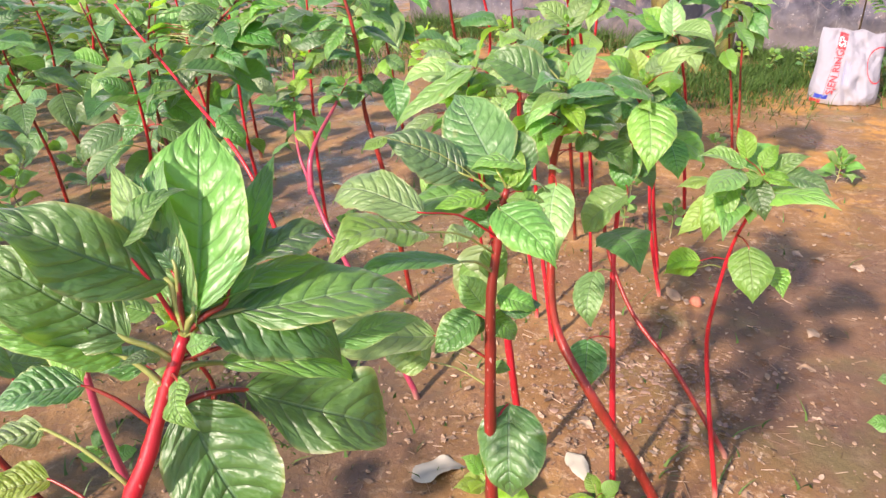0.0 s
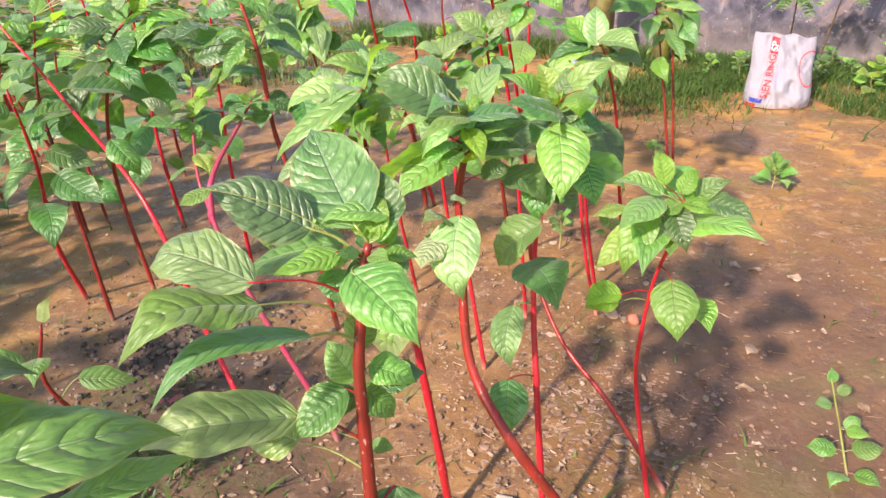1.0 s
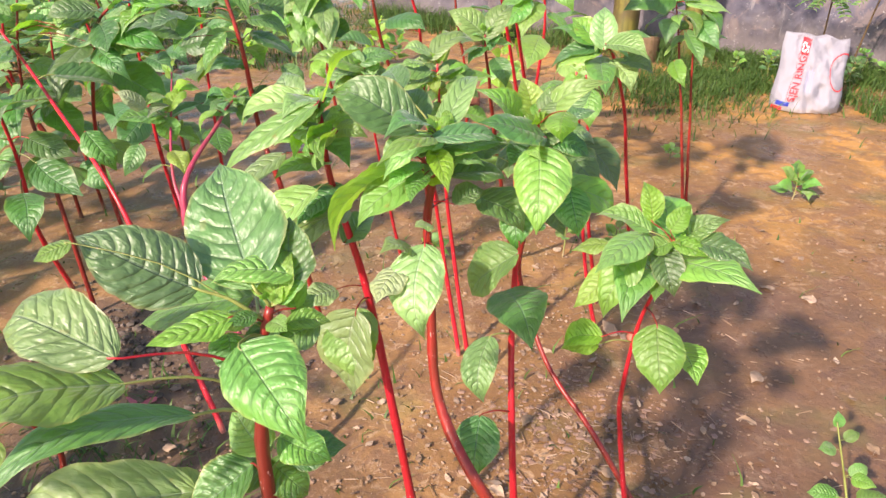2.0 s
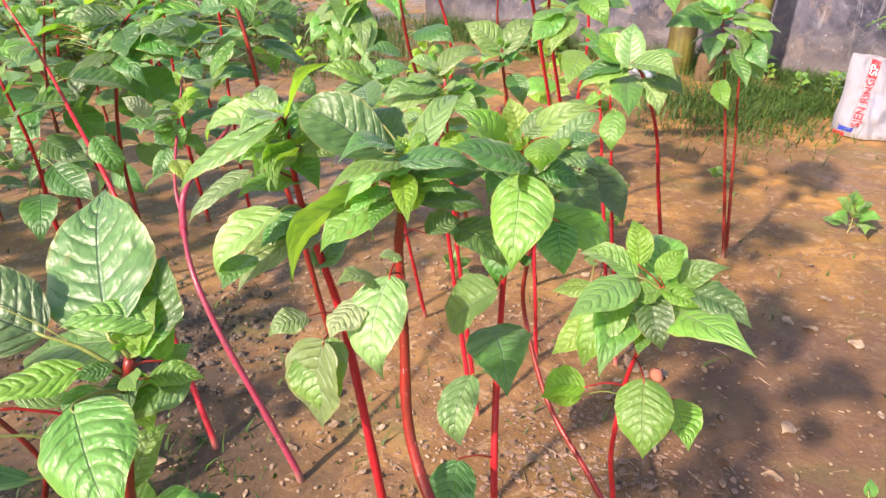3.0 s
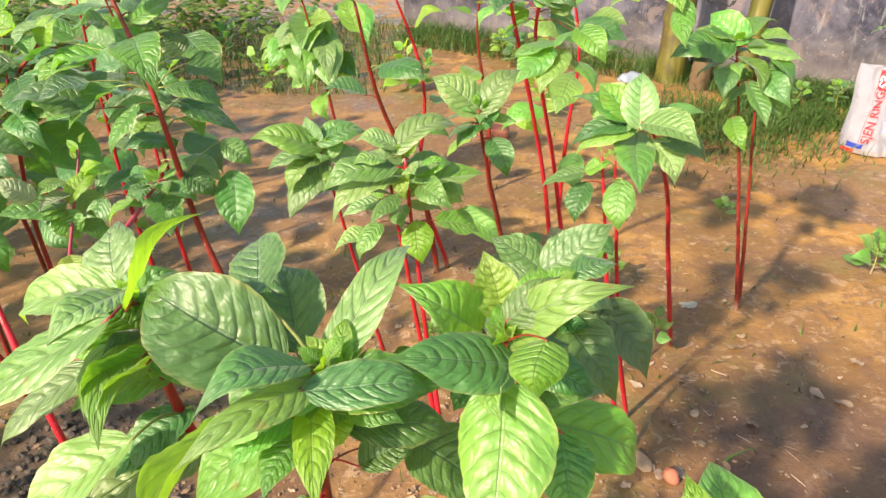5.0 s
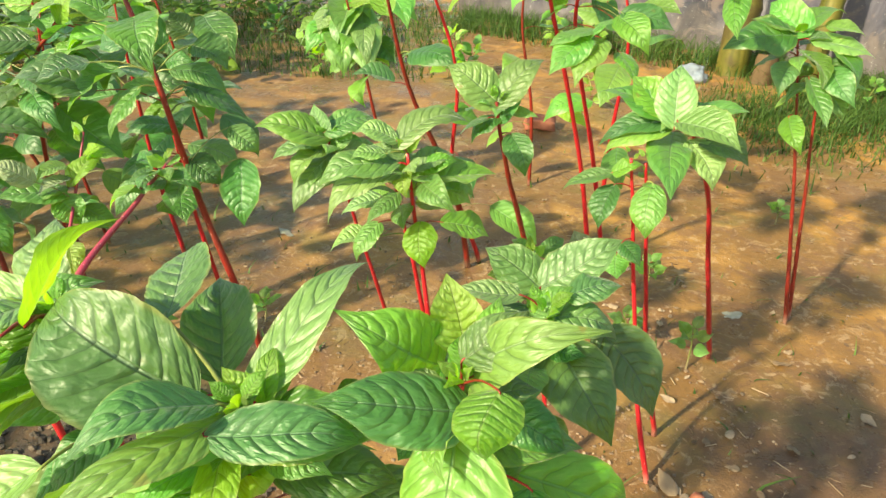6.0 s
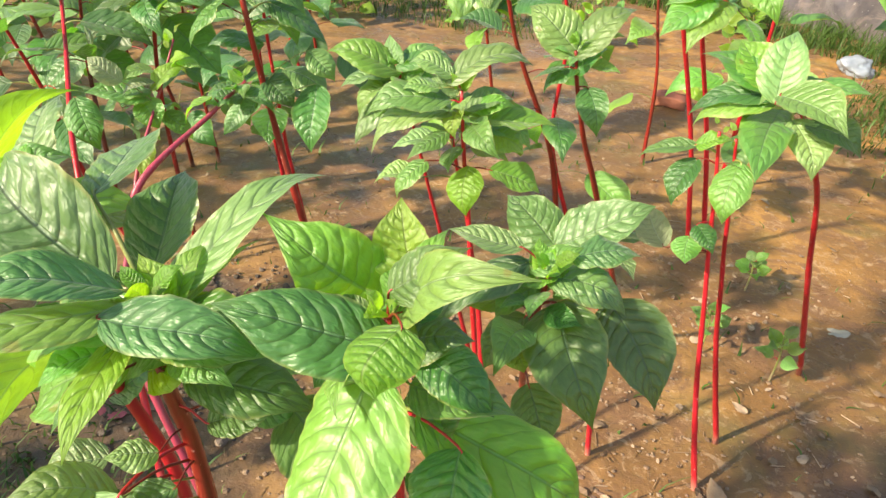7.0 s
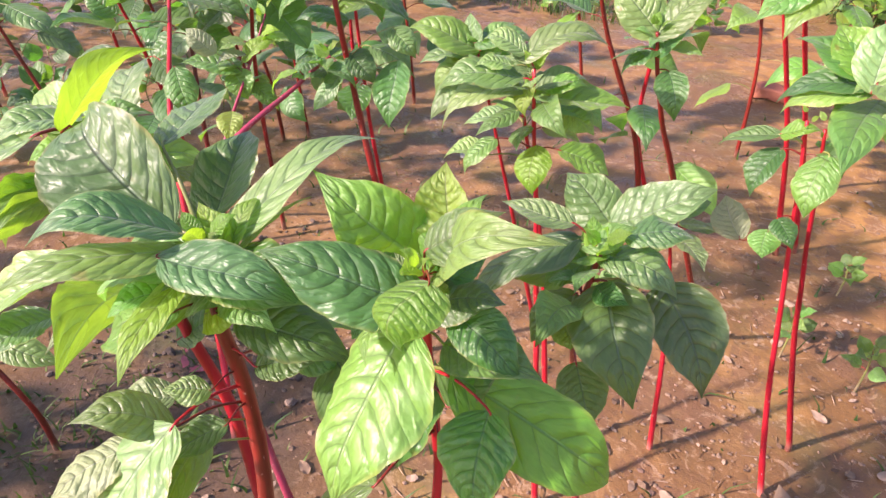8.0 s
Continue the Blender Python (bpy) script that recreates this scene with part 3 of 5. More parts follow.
leaf(B, (0.676, 1.650, 0.941), -92, -50, 0.134, 0.085, "m", steady=True)
leaf(B, (0.669, 1.696, 0.948), -20, 39, 0.140, 0.046, "p", steady=True)
leaf(B, (0.672, 1.712, 0.961), 133, 64, 0.066, 0.042, "y", steady=True)
leaf(B, (0.655, 1.708, 0.951), -153, 40, 0.106, 0.067, "m", steady=True)
leaf(B, (0.689, 1.662, 0.949), -152, 19, 0.122, 0.057, "d", steady=True)
leaf(B, (0.691, 1.689, 0.870), 19, -33, 0.164, 0.070, "m", tilt=18, steady=True)
leaf(B, (0.693, 1.685, 0.837), 72, 44, 0.074, 0.047, "d", steady=True)
leaf(B, (0.677, 1.673, 0.940), 11, 18, 0.060, 0.039, "d", steady=True)
leaf(B, (0.692, 1.675, 0.910), 2, 3, 0.077, 0.049, "d", steady=True)
leaf(B, (0.689, 1.679, 0.982), 77, 45, 0.051, 0.026, "y", steady=True)
leaf(B, (0.686, 1.678, 0.970), 72, 43, 0.038, 0.025, "m", steady=True)
leaf(B, (0.662, 1.667, 0.931), -137, -27, 0.043, 0.039, "d", steady=True)
leaf(B, (0.657, 1.721, 0.840), -94, -58, 0.102, 0.063, "d", steady=True)
leaf(B, (0.689, 1.683, 0.785), 47, 28, 0.019, 0.020, "d", steady=True)
leaf(B, (0.573, 1.672, 0.923), 9, 9, 0.064, 0.048, "d", steady=True)
leaf(B, (0.676, 1.672, 0.986), 29, 34, 0.061, 0.039, "m", steady=True)
leaf(B, (0.657, 1.636, 0.770), 163, -51, 0.123, 0.089, "m", steady=True)
leaf(B, (0.645, 1.709, 0.655), -77, -5, 0.153, 0.101, "d", steady=True)
leaf(B, (0.732, 1.677, 0.864), -68, -58, 0.079, 0.059, "d", steady=True)
leaf(B, (0.587, 1.672, 0.847), -16, -31, 0.094, 0.069, "d", steady=True)
leaf(B, (0.606, 1.631, 0.440), -96, -52, 0.112, 0.083, "d", steady=True)
leaf(B, (0.620, 1.688, 0.572), -100, -60, 0.119, 0.063, "p", steady=True)

leaf(O, (0.742, 1.896, 0.854), -51, -31, 0.122, 0.078, "d", steady=True)
leaf(O, (0.719, 1.953, 0.882), 20, 31, 0.107, 0.057, "p", steady=True)
leaf(O, (0.729, 1.953, 0.873), 151, 19, 0.096, 0.060, "m", steady=True)
leaf(O, (0.725, 1.900, 0.878), 4, -14, 0.086, 0.045, "p", steady=True)
leaf(O, (0.787, 1.922, 0.855), -27, -48, 0.116, 0.074, "d", steady=True)
leaf(O, (0.726, 1.898, 0.741), -36, -54, 0.074, 0.055, "d", steady=True)
leaf(O, (0.709, 1.898, 0.891), -148, -41, 0.139, 0.049, "d", steady=True)
leaf(O, (0.704, 1.890, 0.909), -175, 3, 0.076, 0.032, "p", steady=True)
leaf(O, (0.714, 1.898, 0.828), -132, -52, 0.072, 0.046, "d", steady=True)
leaf(O, (0.730, 1.896, 0.882), 135, 48, 0.038, 0.025, "m", steady=True)
leaf(O, (0.710, 1.892, 0.886), 28, 26, 0.057, 0.032, "m", steady=True)
leaf(O, (0.747, 1.904, 0.903), 17, 10, 0.063, 0.040, "d", steady=True)
leaf(O, (0.739, 1.902, 0.884), -159, -28, 0.046, 0.030, "m", steady=True)
leaf(O, (0.720, 1.899, 0.869), -144, -44, 0.057, 0.036, "m", steady=True)
leaf(O, (0.727, 1.898, 0.871), 34, 33, 0.028, 0.018, "y", steady=True)
leaf(O, (0.700, 1.893, 0.792), -23, -46, 0.036, 0.033, "m", steady=True)

leaf(R, (0.880, 1.592, 0.793), -67, 12, 0.172, 0.068, "m", steady=True)
leaf(R, (0.873, 1.558, 0.830), -8, 35, 0.078, 0.044, "m", steady=True)
leaf(R, (0.866, 1.555, 0.833), 92, 16, 0.107, 0.060, "m", steady=True)
leaf(R, (0.830, 1.545, 0.855), 152, 4, 0.084, 0.038, "m", steady=True)
leaf(R, (0.828, 1.564, 0.845), -132, -6, 0.128, 0.054, "m", steady=True)
leaf(R, (0.856, 1.597, 0.783), -119, -12, 0.140, 0.070, "m", steady=True)
leaf(R, (0.850, 1.550, 0.831), -68, -54, 0.073, 0.046, "d", steady=True)
leaf(R, (0.855, 1.530, 0.713), -88, -53, 0.101, 0.074, "y", steady=True)
leaf(R, (0.910, 1.579, 0.646), -82, -14, 0.081, 0.058, "m", steady=True)
leaf(R, (0.891, 1.536, 0.845), -27, -17, 0.082, 0.045, "d", steady=True)
leaf(R, (0.829, 1.545, 0.870), 104, 48, 0.060, 0.033, "y", steady=True)
leaf(R, (0.780, 1.563, 0.827), 165, -21, 0.058, 0.031, "y", steady=True)
leaf(R, (0.787, 1.561, 0.667), 166, -28, 0.067, 0.050, "y", steady=True)
leaf(R, (0.798, 1.562, 0.799), -169, -49, 0.099, 0.048, "y", steady=True)
leaf(R, (0.854, 1.541, 0.858), 27, 48, 0.047, 0.030, "y", steady=True)
leaf(R, (0.860, 1.543, 0.844), -26, -14, 0.053, 0.030, "y", steady=True)
leaf(R, (0.824, 1.558, 0.827), -145, -58, 0.118, 0.055, "m", steady=True)
leaf(R, (0.783, 1.561, 0.652), 165, -21, 0.063, 0.047, "y", steady=True)
leaf(R, (0.860, 1.543, 0.843), 174, -35, 0.039, 0.036, "m", steady=True)

leaf(V, (0.912, 2.463, 0.928), -38, -9, 0.123, 0.077, "p", steady=True)
leaf(V, (0.928, 2.587, 0.870), -95, -12, 0.220, 0.079, "m", steady=True)
leaf(V, (0.944, 2.525, 0.876), -46, -45, 0.103, 0.066, "p", steady=True)
leaf(V, (0.910, 2.468, 0.911), 87, 54, 0.120, 0.070, "p", steady=True)
leaf(V, (0.924, 2.522, 0.913), 178, -23, 0.150, 0.054, "d", steady=True)
leaf(V, (0.911, 2.516, 0.914), 157, 13, 0.143, 0.066, "m", steady=True)
leaf(V, (0.920, 2.520, 0.924), -3, 7, 0.117, 0.047, "m", steady=True)
leaf(V, (0.913, 2.515, 0.917), 142, 31, 0.111, 0.071, "m", steady=True)
leaf(V, (0.916, 2.523, 0.899), -179, -26, 0.132, 0.066, "p", steady=True)
leaf(V, (0.925, 2.517, 0.901), 146, 26, 0.056, 0.036, "y", steady=True)
leaf(V, (0.900, 2.526, 0.912), -142, -56, 0.059, 0.038, "m", steady=True)
leaf(V, (0.964, 2.519, 0.874), -18, -16, 0.094, 0.060, "d", steady=True)

leaf(H, (0.888, 2.456, 0.815), -95, -61, 0.100, 0.063, "m", steady=True)
leaf(H, (0.843, 2.453, 0.670), -79, -59, 0.049, 0.051, "m", steady=True)
leaf(H, (0.817, 2.455, 0.830), -179, -24, 0.096, 0.040, "m", steady=True)
leaf(H, (0.814, 2.454, 0.830), 4, 19, 0.057, 0.034, "m", steady=True)
leaf(H, (0.823, 2.459, 0.807), -121, -60, 0.086, 0.052, "d", steady=True)
leaf(H, (0.849, 2.452, 0.694), -34, -38, 0.057, 0.042, "d", steady=True)
leaf(H, (0.808, 2.450, 0.638), 137, 38, 0.083, 0.061, "w", steady=True)

leaf(L, (0.048, 2.432, 1.024), 14, -38, 0.075, 0.079, "d", steady=True)
leaf(L, (0.047, 2.431, 1.044), 172, 47, 0.050, 0.053, "d", steady=True)
leaf(L, (0.014, 2.410, 0.877), -144, -2, 0.106, 0.068, "d", steady=True)
leaf(L, (-0.026, 2.383, 0.773), -139, -10, 0.076, 0.080, "d", steady=True)
leaf(L, (0.093, 2.462, 0.799), -72, -59, 0.136, 0.084, "d", steady=True)
leaf(L, (0.083, 2.455, 0.865), 8, -44, 0.076, 0.056, "p", steady=True)
leaf(L, (0.008, 2.407, 0.945), -141, -7, 0.115, 0.073, "p", steady=True)
leaf(L, (0.007, 2.405, 0.790), -103, -47, 0.077, 0.057, "d", steady=True)
leaf(L, (-0.095, 2.337, 1.008), -138, -14, 0.094, 0.069, "d", steady=True)
leaf(L, (0.023, 2.420, 0.953), 18, -33, 0.132, 0.073, "d", steady=True)
leaf(L, (-0.060, 2.366, 0.994), -125, -30, 0.120, 0.076, "d", steady=True)
leaf(L, (-0.041, 2.375, 1.017), 20, -31, 0.071, 0.045, "d", steady=True)
leaf(L, (-0.102, 2.346, 0.955), -158, 10, 0.140, 0.101, "d", steady=True)
leaf(L, (0.015, 2.408, 0.816), 3, -43, 0.081, 0.060, "d", steady=True)
leaf(L, (0.012, 2.400, 1.019), 177, 41, 0.109, 0.070, "d", steady=True)
leaf(L, (-0.024, 2.387, 1.105), 47, 22, 0.089, 0.066, "m", steady=True)

leaf(N, (-0.201, 2.255, 0.807), -159, 38, 0.072, 0.046, "w", steady=True)
leaf(N, (-0.163, 2.299, 0.801), -125, -15, 0.065, 0.041, "w", steady=True)
leaf(N, (-0.170, 2.289, 0.771), -139, 9, 0.115, 0.069, "m", steady=True)
leaf(N, (-0.188, 2.277, 0.770), 2, -56, 0.065, 0.059, "m", steady=True)
leaf(N, (-0.166, 2.288, 0.787), 67, 23, 0.084, 0.053, "y", steady=True)
leaf(N, (-0.159, 2.305, 0.741), 20, -46, 0.074, 0.047, "d", steady=True)

leaf(F, (0.502, 2.219, 0.903), 29, 13, 0.075, 0.048, "p", steady=True)
leaf(F, (0.479, 2.210, 0.939), 29, 14, 0.125, 0.057, "p", steady=True)
leaf(F, (0.487, 2.214, 0.949), -172, 11, 0.066, 0.042, "p", steady=True)
leaf(F, (0.489, 2.217, 0.914), -158, -12, 0.130, 0.062, "p", steady=True)
leaf(F, (0.489, 2.221, 0.900), -147, -28, 0.138, 0.058, "p", steady=True)
leaf(F, (0.497, 2.223, 0.906), -79, -60, 0.048, 0.030, "y", steady=True)
leaf(F, (0.500, 2.220, 0.894), 19, -2, 0.137, 0.082, "m", steady=True)
leaf(F, (0.516, 2.225, 0.815), -68, -59, 0.075, 0.056, "y", steady=True)
leaf(F, (0.447, 2.202, 0.789), -158, -12, 0.073, 0.045, "p", steady=True)
leaf(F, (0.545, 2.235, 0.812), 10, -17, 0.083, 0.055, "m", steady=True)
leaf(F, (0.456, 2.205, 0.818), -126, -46, 0.073, 0.045, "p", steady=True)
leaf(F, (0.470, 2.210, 0.930), -161, -7, 0.056, 0.036, "p", steady=True)
leaf(F, (0.495, 2.216, 0.922), 168, 33, 0.047, 0.030, "p", steady=True)
leaf(F, (0.534, 2.233, 0.870), 7, -21, 0.065, 0.059, "m", steady=True)

leaf(G, (0.305, 2.418, 0.869), -165, 12, 0.140, 0.073, "m", steady=True)
leaf(G, (0.300, 2.415, 0.876), 143, 52, 0.064, 0.041, "p", steady=True)
leaf(G, (0.292, 2.415, 0.882), 30, 4, 0.107, 0.066, "m", steady=True)
leaf(G, (0.293, 2.419, 0.866), -149, -14, 0.103, 0.054, "p", steady=True)
leaf(G, (0.297, 2.424, 0.855), -130, -37, 0.100, 0.060, "m", steady=True)
leaf(G, (0.307, 2.431, 0.844), -125, -42, 0.141, 0.072, "p", steady=True)
leaf(G, (0.312, 2.425, 0.842), 27, -1, 0.084, 0.053, "p", steady=True)
leaf(G, (0.310, 2.418, 0.849), 67, 43, 0.093, 0.059, "p", steady=True)
leaf(G, (0.301, 2.418, 0.864), 177, 32, 0.045, 0.029, "y", steady=True)
leaf(G, (0.329, 2.435, 0.790), -146, -19, 0.065, 0.042, "p", steady=True)

leaf(P, (0.615, 2.425, 0.948), 163, 29, 0.121, 0.076, "p", steady=True)
leaf(P, (0.599, 2.422, 0.941), 38, 37, 0.129, 0.069, "m", steady=True)
leaf(P, (0.631, 2.440, 0.895), -45, -54, 0.081, 0.052, "d", steady=True)
leaf(P, (0.612, 2.434, 0.927), -148, -38, 0.068, 0.043, "d", steady=True)
leaf(P, (0.614, 2.427, 0.953), 127, 51, 0.056, 0.036, "m", steady=True)
leaf(P, (0.609, 2.427, 0.917), 37, 36, 0.068, 0.043, "d", steady=True)

leaf(B, (0.708, 1.628, 1.000), -100, -55, 0.046, 0.046, "y", arch=0.36, fold=-0.40, steady=True)  # young leaf cupped downwards
leaf(J, (1.314, 3.295, 0.890), -61, -36, 0.136, 0.081, "m")
leaf(J, (1.324, 3.274, 0.713), -75, -37, 0.124, 0.065, "m")
leaf(J, (1.339, 3.309, 0.915), -11, -12, 0.169, 0.101, "m")
leaf(J, (1.303, 3.309, 0.923), -164, -9, 0.200, 0.120, "d")
leaf(J, (1.320, 3.315, 0.931), 34, 17, 0.150, 0.090, "m")
leaf(J, (1.376, 3.309, 0.908), -60, -35, 0.170, 0.074, "d")
leaf(J, (1.303, 3.313, 0.931), 164, 12, 0.122, 0.073, "m")
leaf(J, (1.349, 3.279, 0.823), -73, -37, 0.169, 0.064, "d")

leaf(K, (0.792, 3.055, 1.029), 112, 31, 0.113, 0.068, "m")
leaf(K, (0.819, 3.057, 0.999), -46, -32, 0.132, 0.079, "m")
leaf(K, (0.792, 3.053, 0.944), -117, -35, 0.159, 0.088, "m")
leaf(K, (0.774, 3.052, 0.967), -155, -16, 0.129, 0.077, "m")
leaf(K, (0.835, 3.057, 0.913), -60, -36, 0.108, 0.065, "m")
leaf(K, (0.812, 3.056, 0.991), -136, -28, 0.084, 0.051, "m")
leaf(K, (0.826, 3.058, 1.007), -13, -14, 0.136, 0.082, "d")
leaf(K, (1.033, 3.078, 1.101), -55, -35, 0.091, 0.055, "m")
leaf(K, (1.085, 3.084, 1.069), -90, -39, 0.155, 0.064, "m")
leaf(K, (1.005, 3.076, 1.085), -159, -13, 0.120, 0.072, "m")

leaf(M2, (-0.586, 2.621, 0.919), 19, 9, 0.119, 0.071, "d")
leaf(M2, (-0.539, 2.615, 0.872), 18, 9, 0.127, 0.076, "d")
leaf(M2, (-0.476, 2.622, 0.895), -7, -9, 0.155, 0.093, "d")

leaf(M3, (-0.353, 2.635, 0.854), 74, 30, 0.159, 0.095, "m")
leaf(M3, (-0.256, 2.645, 0.871), 10, 4, 0.138, 0.083, "d")

leaf(M4, (-0.128, 2.658, 0.844), -132, -29, 0.120, 0.072, "m")
leaf(M4, (-0.085, 2.718, 1.024), -38, -29, 0.153, 0.092, "d")

leaf(M3, (-0.336, 2.673, 0.978), -126, -31, 0.114, 0.068, "m")

leaf(M2, (-0.469, 2.637, 0.931), -14, -16, 0.206, 0.104, "d")
leaf(M2, (-0.600, 2.603, 0.764), -164, -8, 0.134, 0.081, "d")
leaf(M2, (-0.594, 2.622, 0.929), 39, 19, 0.131, 0.079, "m")

leaf(M3, (-0.419, 2.627, 0.873), -91, -38, 0.113, 0.068, "d")
leaf(M3, (-0.253, 2.686, 0.981), -150, -18, 0.152, 0.091, "m")

leaf(W, (-0.172, 4.123, 0.839), -105, -37, 0.250, 0.118, "p")
leaf(W, (-0.130, 4.106, 0.793), -77, -38, 0.269, 0.104, "p")
leaf(W, (-0.157, 4.081, 0.670), -109, -36, 0.134, 0.081, "p")
leaf(W, (-0.258, 4.084, 0.780), -122, -32, 0.216, 0.130, "m")
leaf(W, (-0.059, 4.154, 0.876), -34, -28, 0.202, 0.121, "m")
leaf(W, (-0.186, 4.133, 0.863), -132, -29, 0.179, 0.107, "m")
leaf(W, (-0.104, 4.088, 0.696), -36, -28, 0.151, 0.090, "d")
leaf(W, (-0.221, 4.074, 0.694), -125, -31, 0.141, 0.085, "m")

leaf(J, (1.339, 3.313, 0.923), 132, 26, 0.156, 0.094, "m")
leaf(J, (1.373, 3.328, 0.948), -9, -11, 0.106, 0.064, "m")
leaf(J, (1.307, 3.279, 0.858), -116, -34, 0.124, 0.074, "d")
leaf(J, (1.397, 3.288, 0.859), -63, -36, 0.149, 0.081, "d")

leaf(K, (0.736, 3.049, 1.051), 137, 25, 0.073, 0.044, "p")
leaf(K, (0.751, 3.050, 0.959), -127, -31, 0.159, 0.095, "m")

leaf(M2, (-0.507, 2.703, 1.073), 79, 32, 0.132, 0.079, "y")
leaf(M2, (-0.491, 2.686, 1.035), 146, 21, 0.118, 0.068, "y")

leaf(M2, (-0.499, 2.620, 0.882), -2, -5, 0.192, 0.115, "d")
leaf(M2, (-0.489, 2.621, 0.868), -34, -25, 0.164, 0.075, "d")

leaf(M3, (-0.293, 2.676, 0.976), -136, -27, 0.159, 0.095, "p")
leaf(M3, (-0.382, 2.709, 1.062), -130, -30, 0.136, 0.082, "p")

leaf(M2, (-0.567, 2.613, 0.888), 63, 27, 0.138, 0.083, "d")

leaf(W, (-0.199, 4.127, 0.855), -88, -39, 0.246, 0.148, "p")
leaf(W, (-0.162, 4.121, 0.833), -70, -43, 0.342, 0.172, "p")
leaf(W, (-0.093, 4.159, 0.901), -46, -32, 0.255, 0.153, "m")
leaf(W, (-0.206, 4.084, 0.766), -149, -20, 0.239, 0.144, "p")
leaf(W, (-0.231, 4.074, 0.719), -91, -38, 0.184, 0.110, "m")
leaf(W, (-0.316, 4.168, 0.963), -87, -39, 0.158, 0.095, "m")

leaf(W, (-0.314, 4.097, 0.831), -87, -37, 0.179, 0.108, "p")
leaf(W, (-0.236, 4.068, 0.750), -74, -42, 0.243, 0.146, "p")
leaf(W, (-0.284, 4.069, 0.770), -149, -15, 0.146, 0.088, "m")
leaf(W, (-0.225, 4.125, 0.853), -33, -27, 0.155, 0.093, "m")
leaf(W, (-0.125, 4.086, 0.684), -55, -34, 0.124, 0.075, "d")
leaf(W, (-0.285, 4.055, 0.682), -92, -36, 0.090, 0.054, "y")

# the rest of the bed, farther back and to the side, some added out of view
back = random.Random(21)
BACK = "red-stemmed amaranth plant with green leaves farther back"
for foot, head, r, bark, count, size in (
    ((-0.83, 2.72), (-0.66, 2.36, 0.85), 0.0085, RED, 9, 0.12),
    ((-1.10, 3.30), (-1.2, 3.1, 0.95), 0.008, RED, 11, 0.13),
    ((-0.69, 3.36), (-0.65, 3.2, 1.05), 0.008, RED, 10, 0.12),
    ((-1.05, 3.40), (-1.0, 3.3, 0.9), 0.007, RED, 10, 0.12),
    ((-1.55, 3.19), (-1.6, 3.0, 1.0), 0.008, RED, 11, 0.14),
    ((-2.07, 2.69), (-2.0, 2.5, 1.0), 0.009, DARK, 12, 0.14),
    ((-1.35, 2.55), (-1.3, 2.35, 0.95), 0.008, RED, 12, 0.13),
    ((-1.75, 2.1), (-1.7, 1.95, 0.95), 0.008, RED, 12, 0.13),
    ((-1.0, 1.95), (-0.95, 1.75, 0.85), 0.008, RED, 10, 0.12),
    ((0.40, 3.50), (0.22, 3.10, 1.05), 0.010, RED, 8, 0.12),
    ((0.44, 3.54), (0.30, 3.16, 1.12), 0.008, RED, 6, 0.11),
    ((0.56, 4.32), (0.52, 4.2, 1.1), 0.008, RED, 9, 0.12),
    ((0.90, 4.2), (0.85, 4.0, 1.05), 0.009, RED, 12, 0.14),
    ((-1.9, 4.4), (-1.9, 4.2, 1.05), 0.009, RED, 13, 0.15),
    ((-2.6, 3.6), (-2.6, 3.4, 1.0), 0.009, RED, 13, 0.15),
    ((-1.3, 4.4), (-1.35, 4.2, 1.0), 0.009, RED, 12, 0.15),
    ((-2.9, 5.0), (-2.9, 4.8, 1.0), 0.009, RED, 13, 0.16),
    ((-2.2, 5.7), (-2.2, 5.5, 1.0), 0.009, RED, 13, 0.16),
    ((-0.37, 1.79), (-0.30, 1.68, 0.55), 0.007, RED, 5, 0.09),
    # Next six plants are added out of view; nearer ones shade the left soil.
    ((-0.62, 1.50), (-0.70, 1.40, 0.75), 0.008, RED, 8, 0.11),
    ((-1.0, 1.1), (-1.0, 1.0, 0.8), 0.008, RED, 10, 0.12),
    ((-0.45, 0.95), (-0.42, 0.88, 0.72), 0.008, RED, 8, 0.11),
    ((-2.05, 1.5), (-2.0, 1.4, 1.0), 0.008, RED, 12, 0.13),
    ((-1.6, 1.35), (-1.6, 1.25, 0.95), 0.008, RED, 12, 0.13),
    ((-1.85, 2.4), (-1.8, 2.25, 1.05), 0.008, DARK, 11, 0.12),
    ((-2.3, 2.0), (-2.3, 1.9, 1.0), 0.008, RED, 12, 0.14),
    ((-2.5, 2.9), (-2.5, 2.8, 1.05), 0.008, RED, 12, 0.14),
    ((-1.7, 3.7), (-1.7, 3.5, 1.05), 0.008, DARK, 12, 0.14),
    ((-0.9, 4.0), (-0.95, 3.8, 1.05), 0.008, RED, 12, 0.14),
):
    x, y = foot
    hx, hy, hz = head
    pl = plant([[(x, y, 0.0), (x + (hx - x) * 0.35 + back.uniform(-0.05, 0.05), y + (hy - y) * 0.35, hz * 0.35), (x + (hx - x) * 0.6 + back.uniform(-0.05, 0.05), y + (hy - y) * 0.7, hz * 0.7), (hx, hy, hz)]], r, DARK if back.random() < 0.6 else bark, BACK, fine=False)
    # Left-hand plants get mostly dark tones, their dense shade put into the colour.
    crown(pl, back, int(count * (1.0 if x > -0.5 else 1.5)), size * (1.3 if y < 3.3 else 1.5), "mmmdy" if x > -0.5 else "dddddmb", 0.56 if y < 3.3 else 0.30)

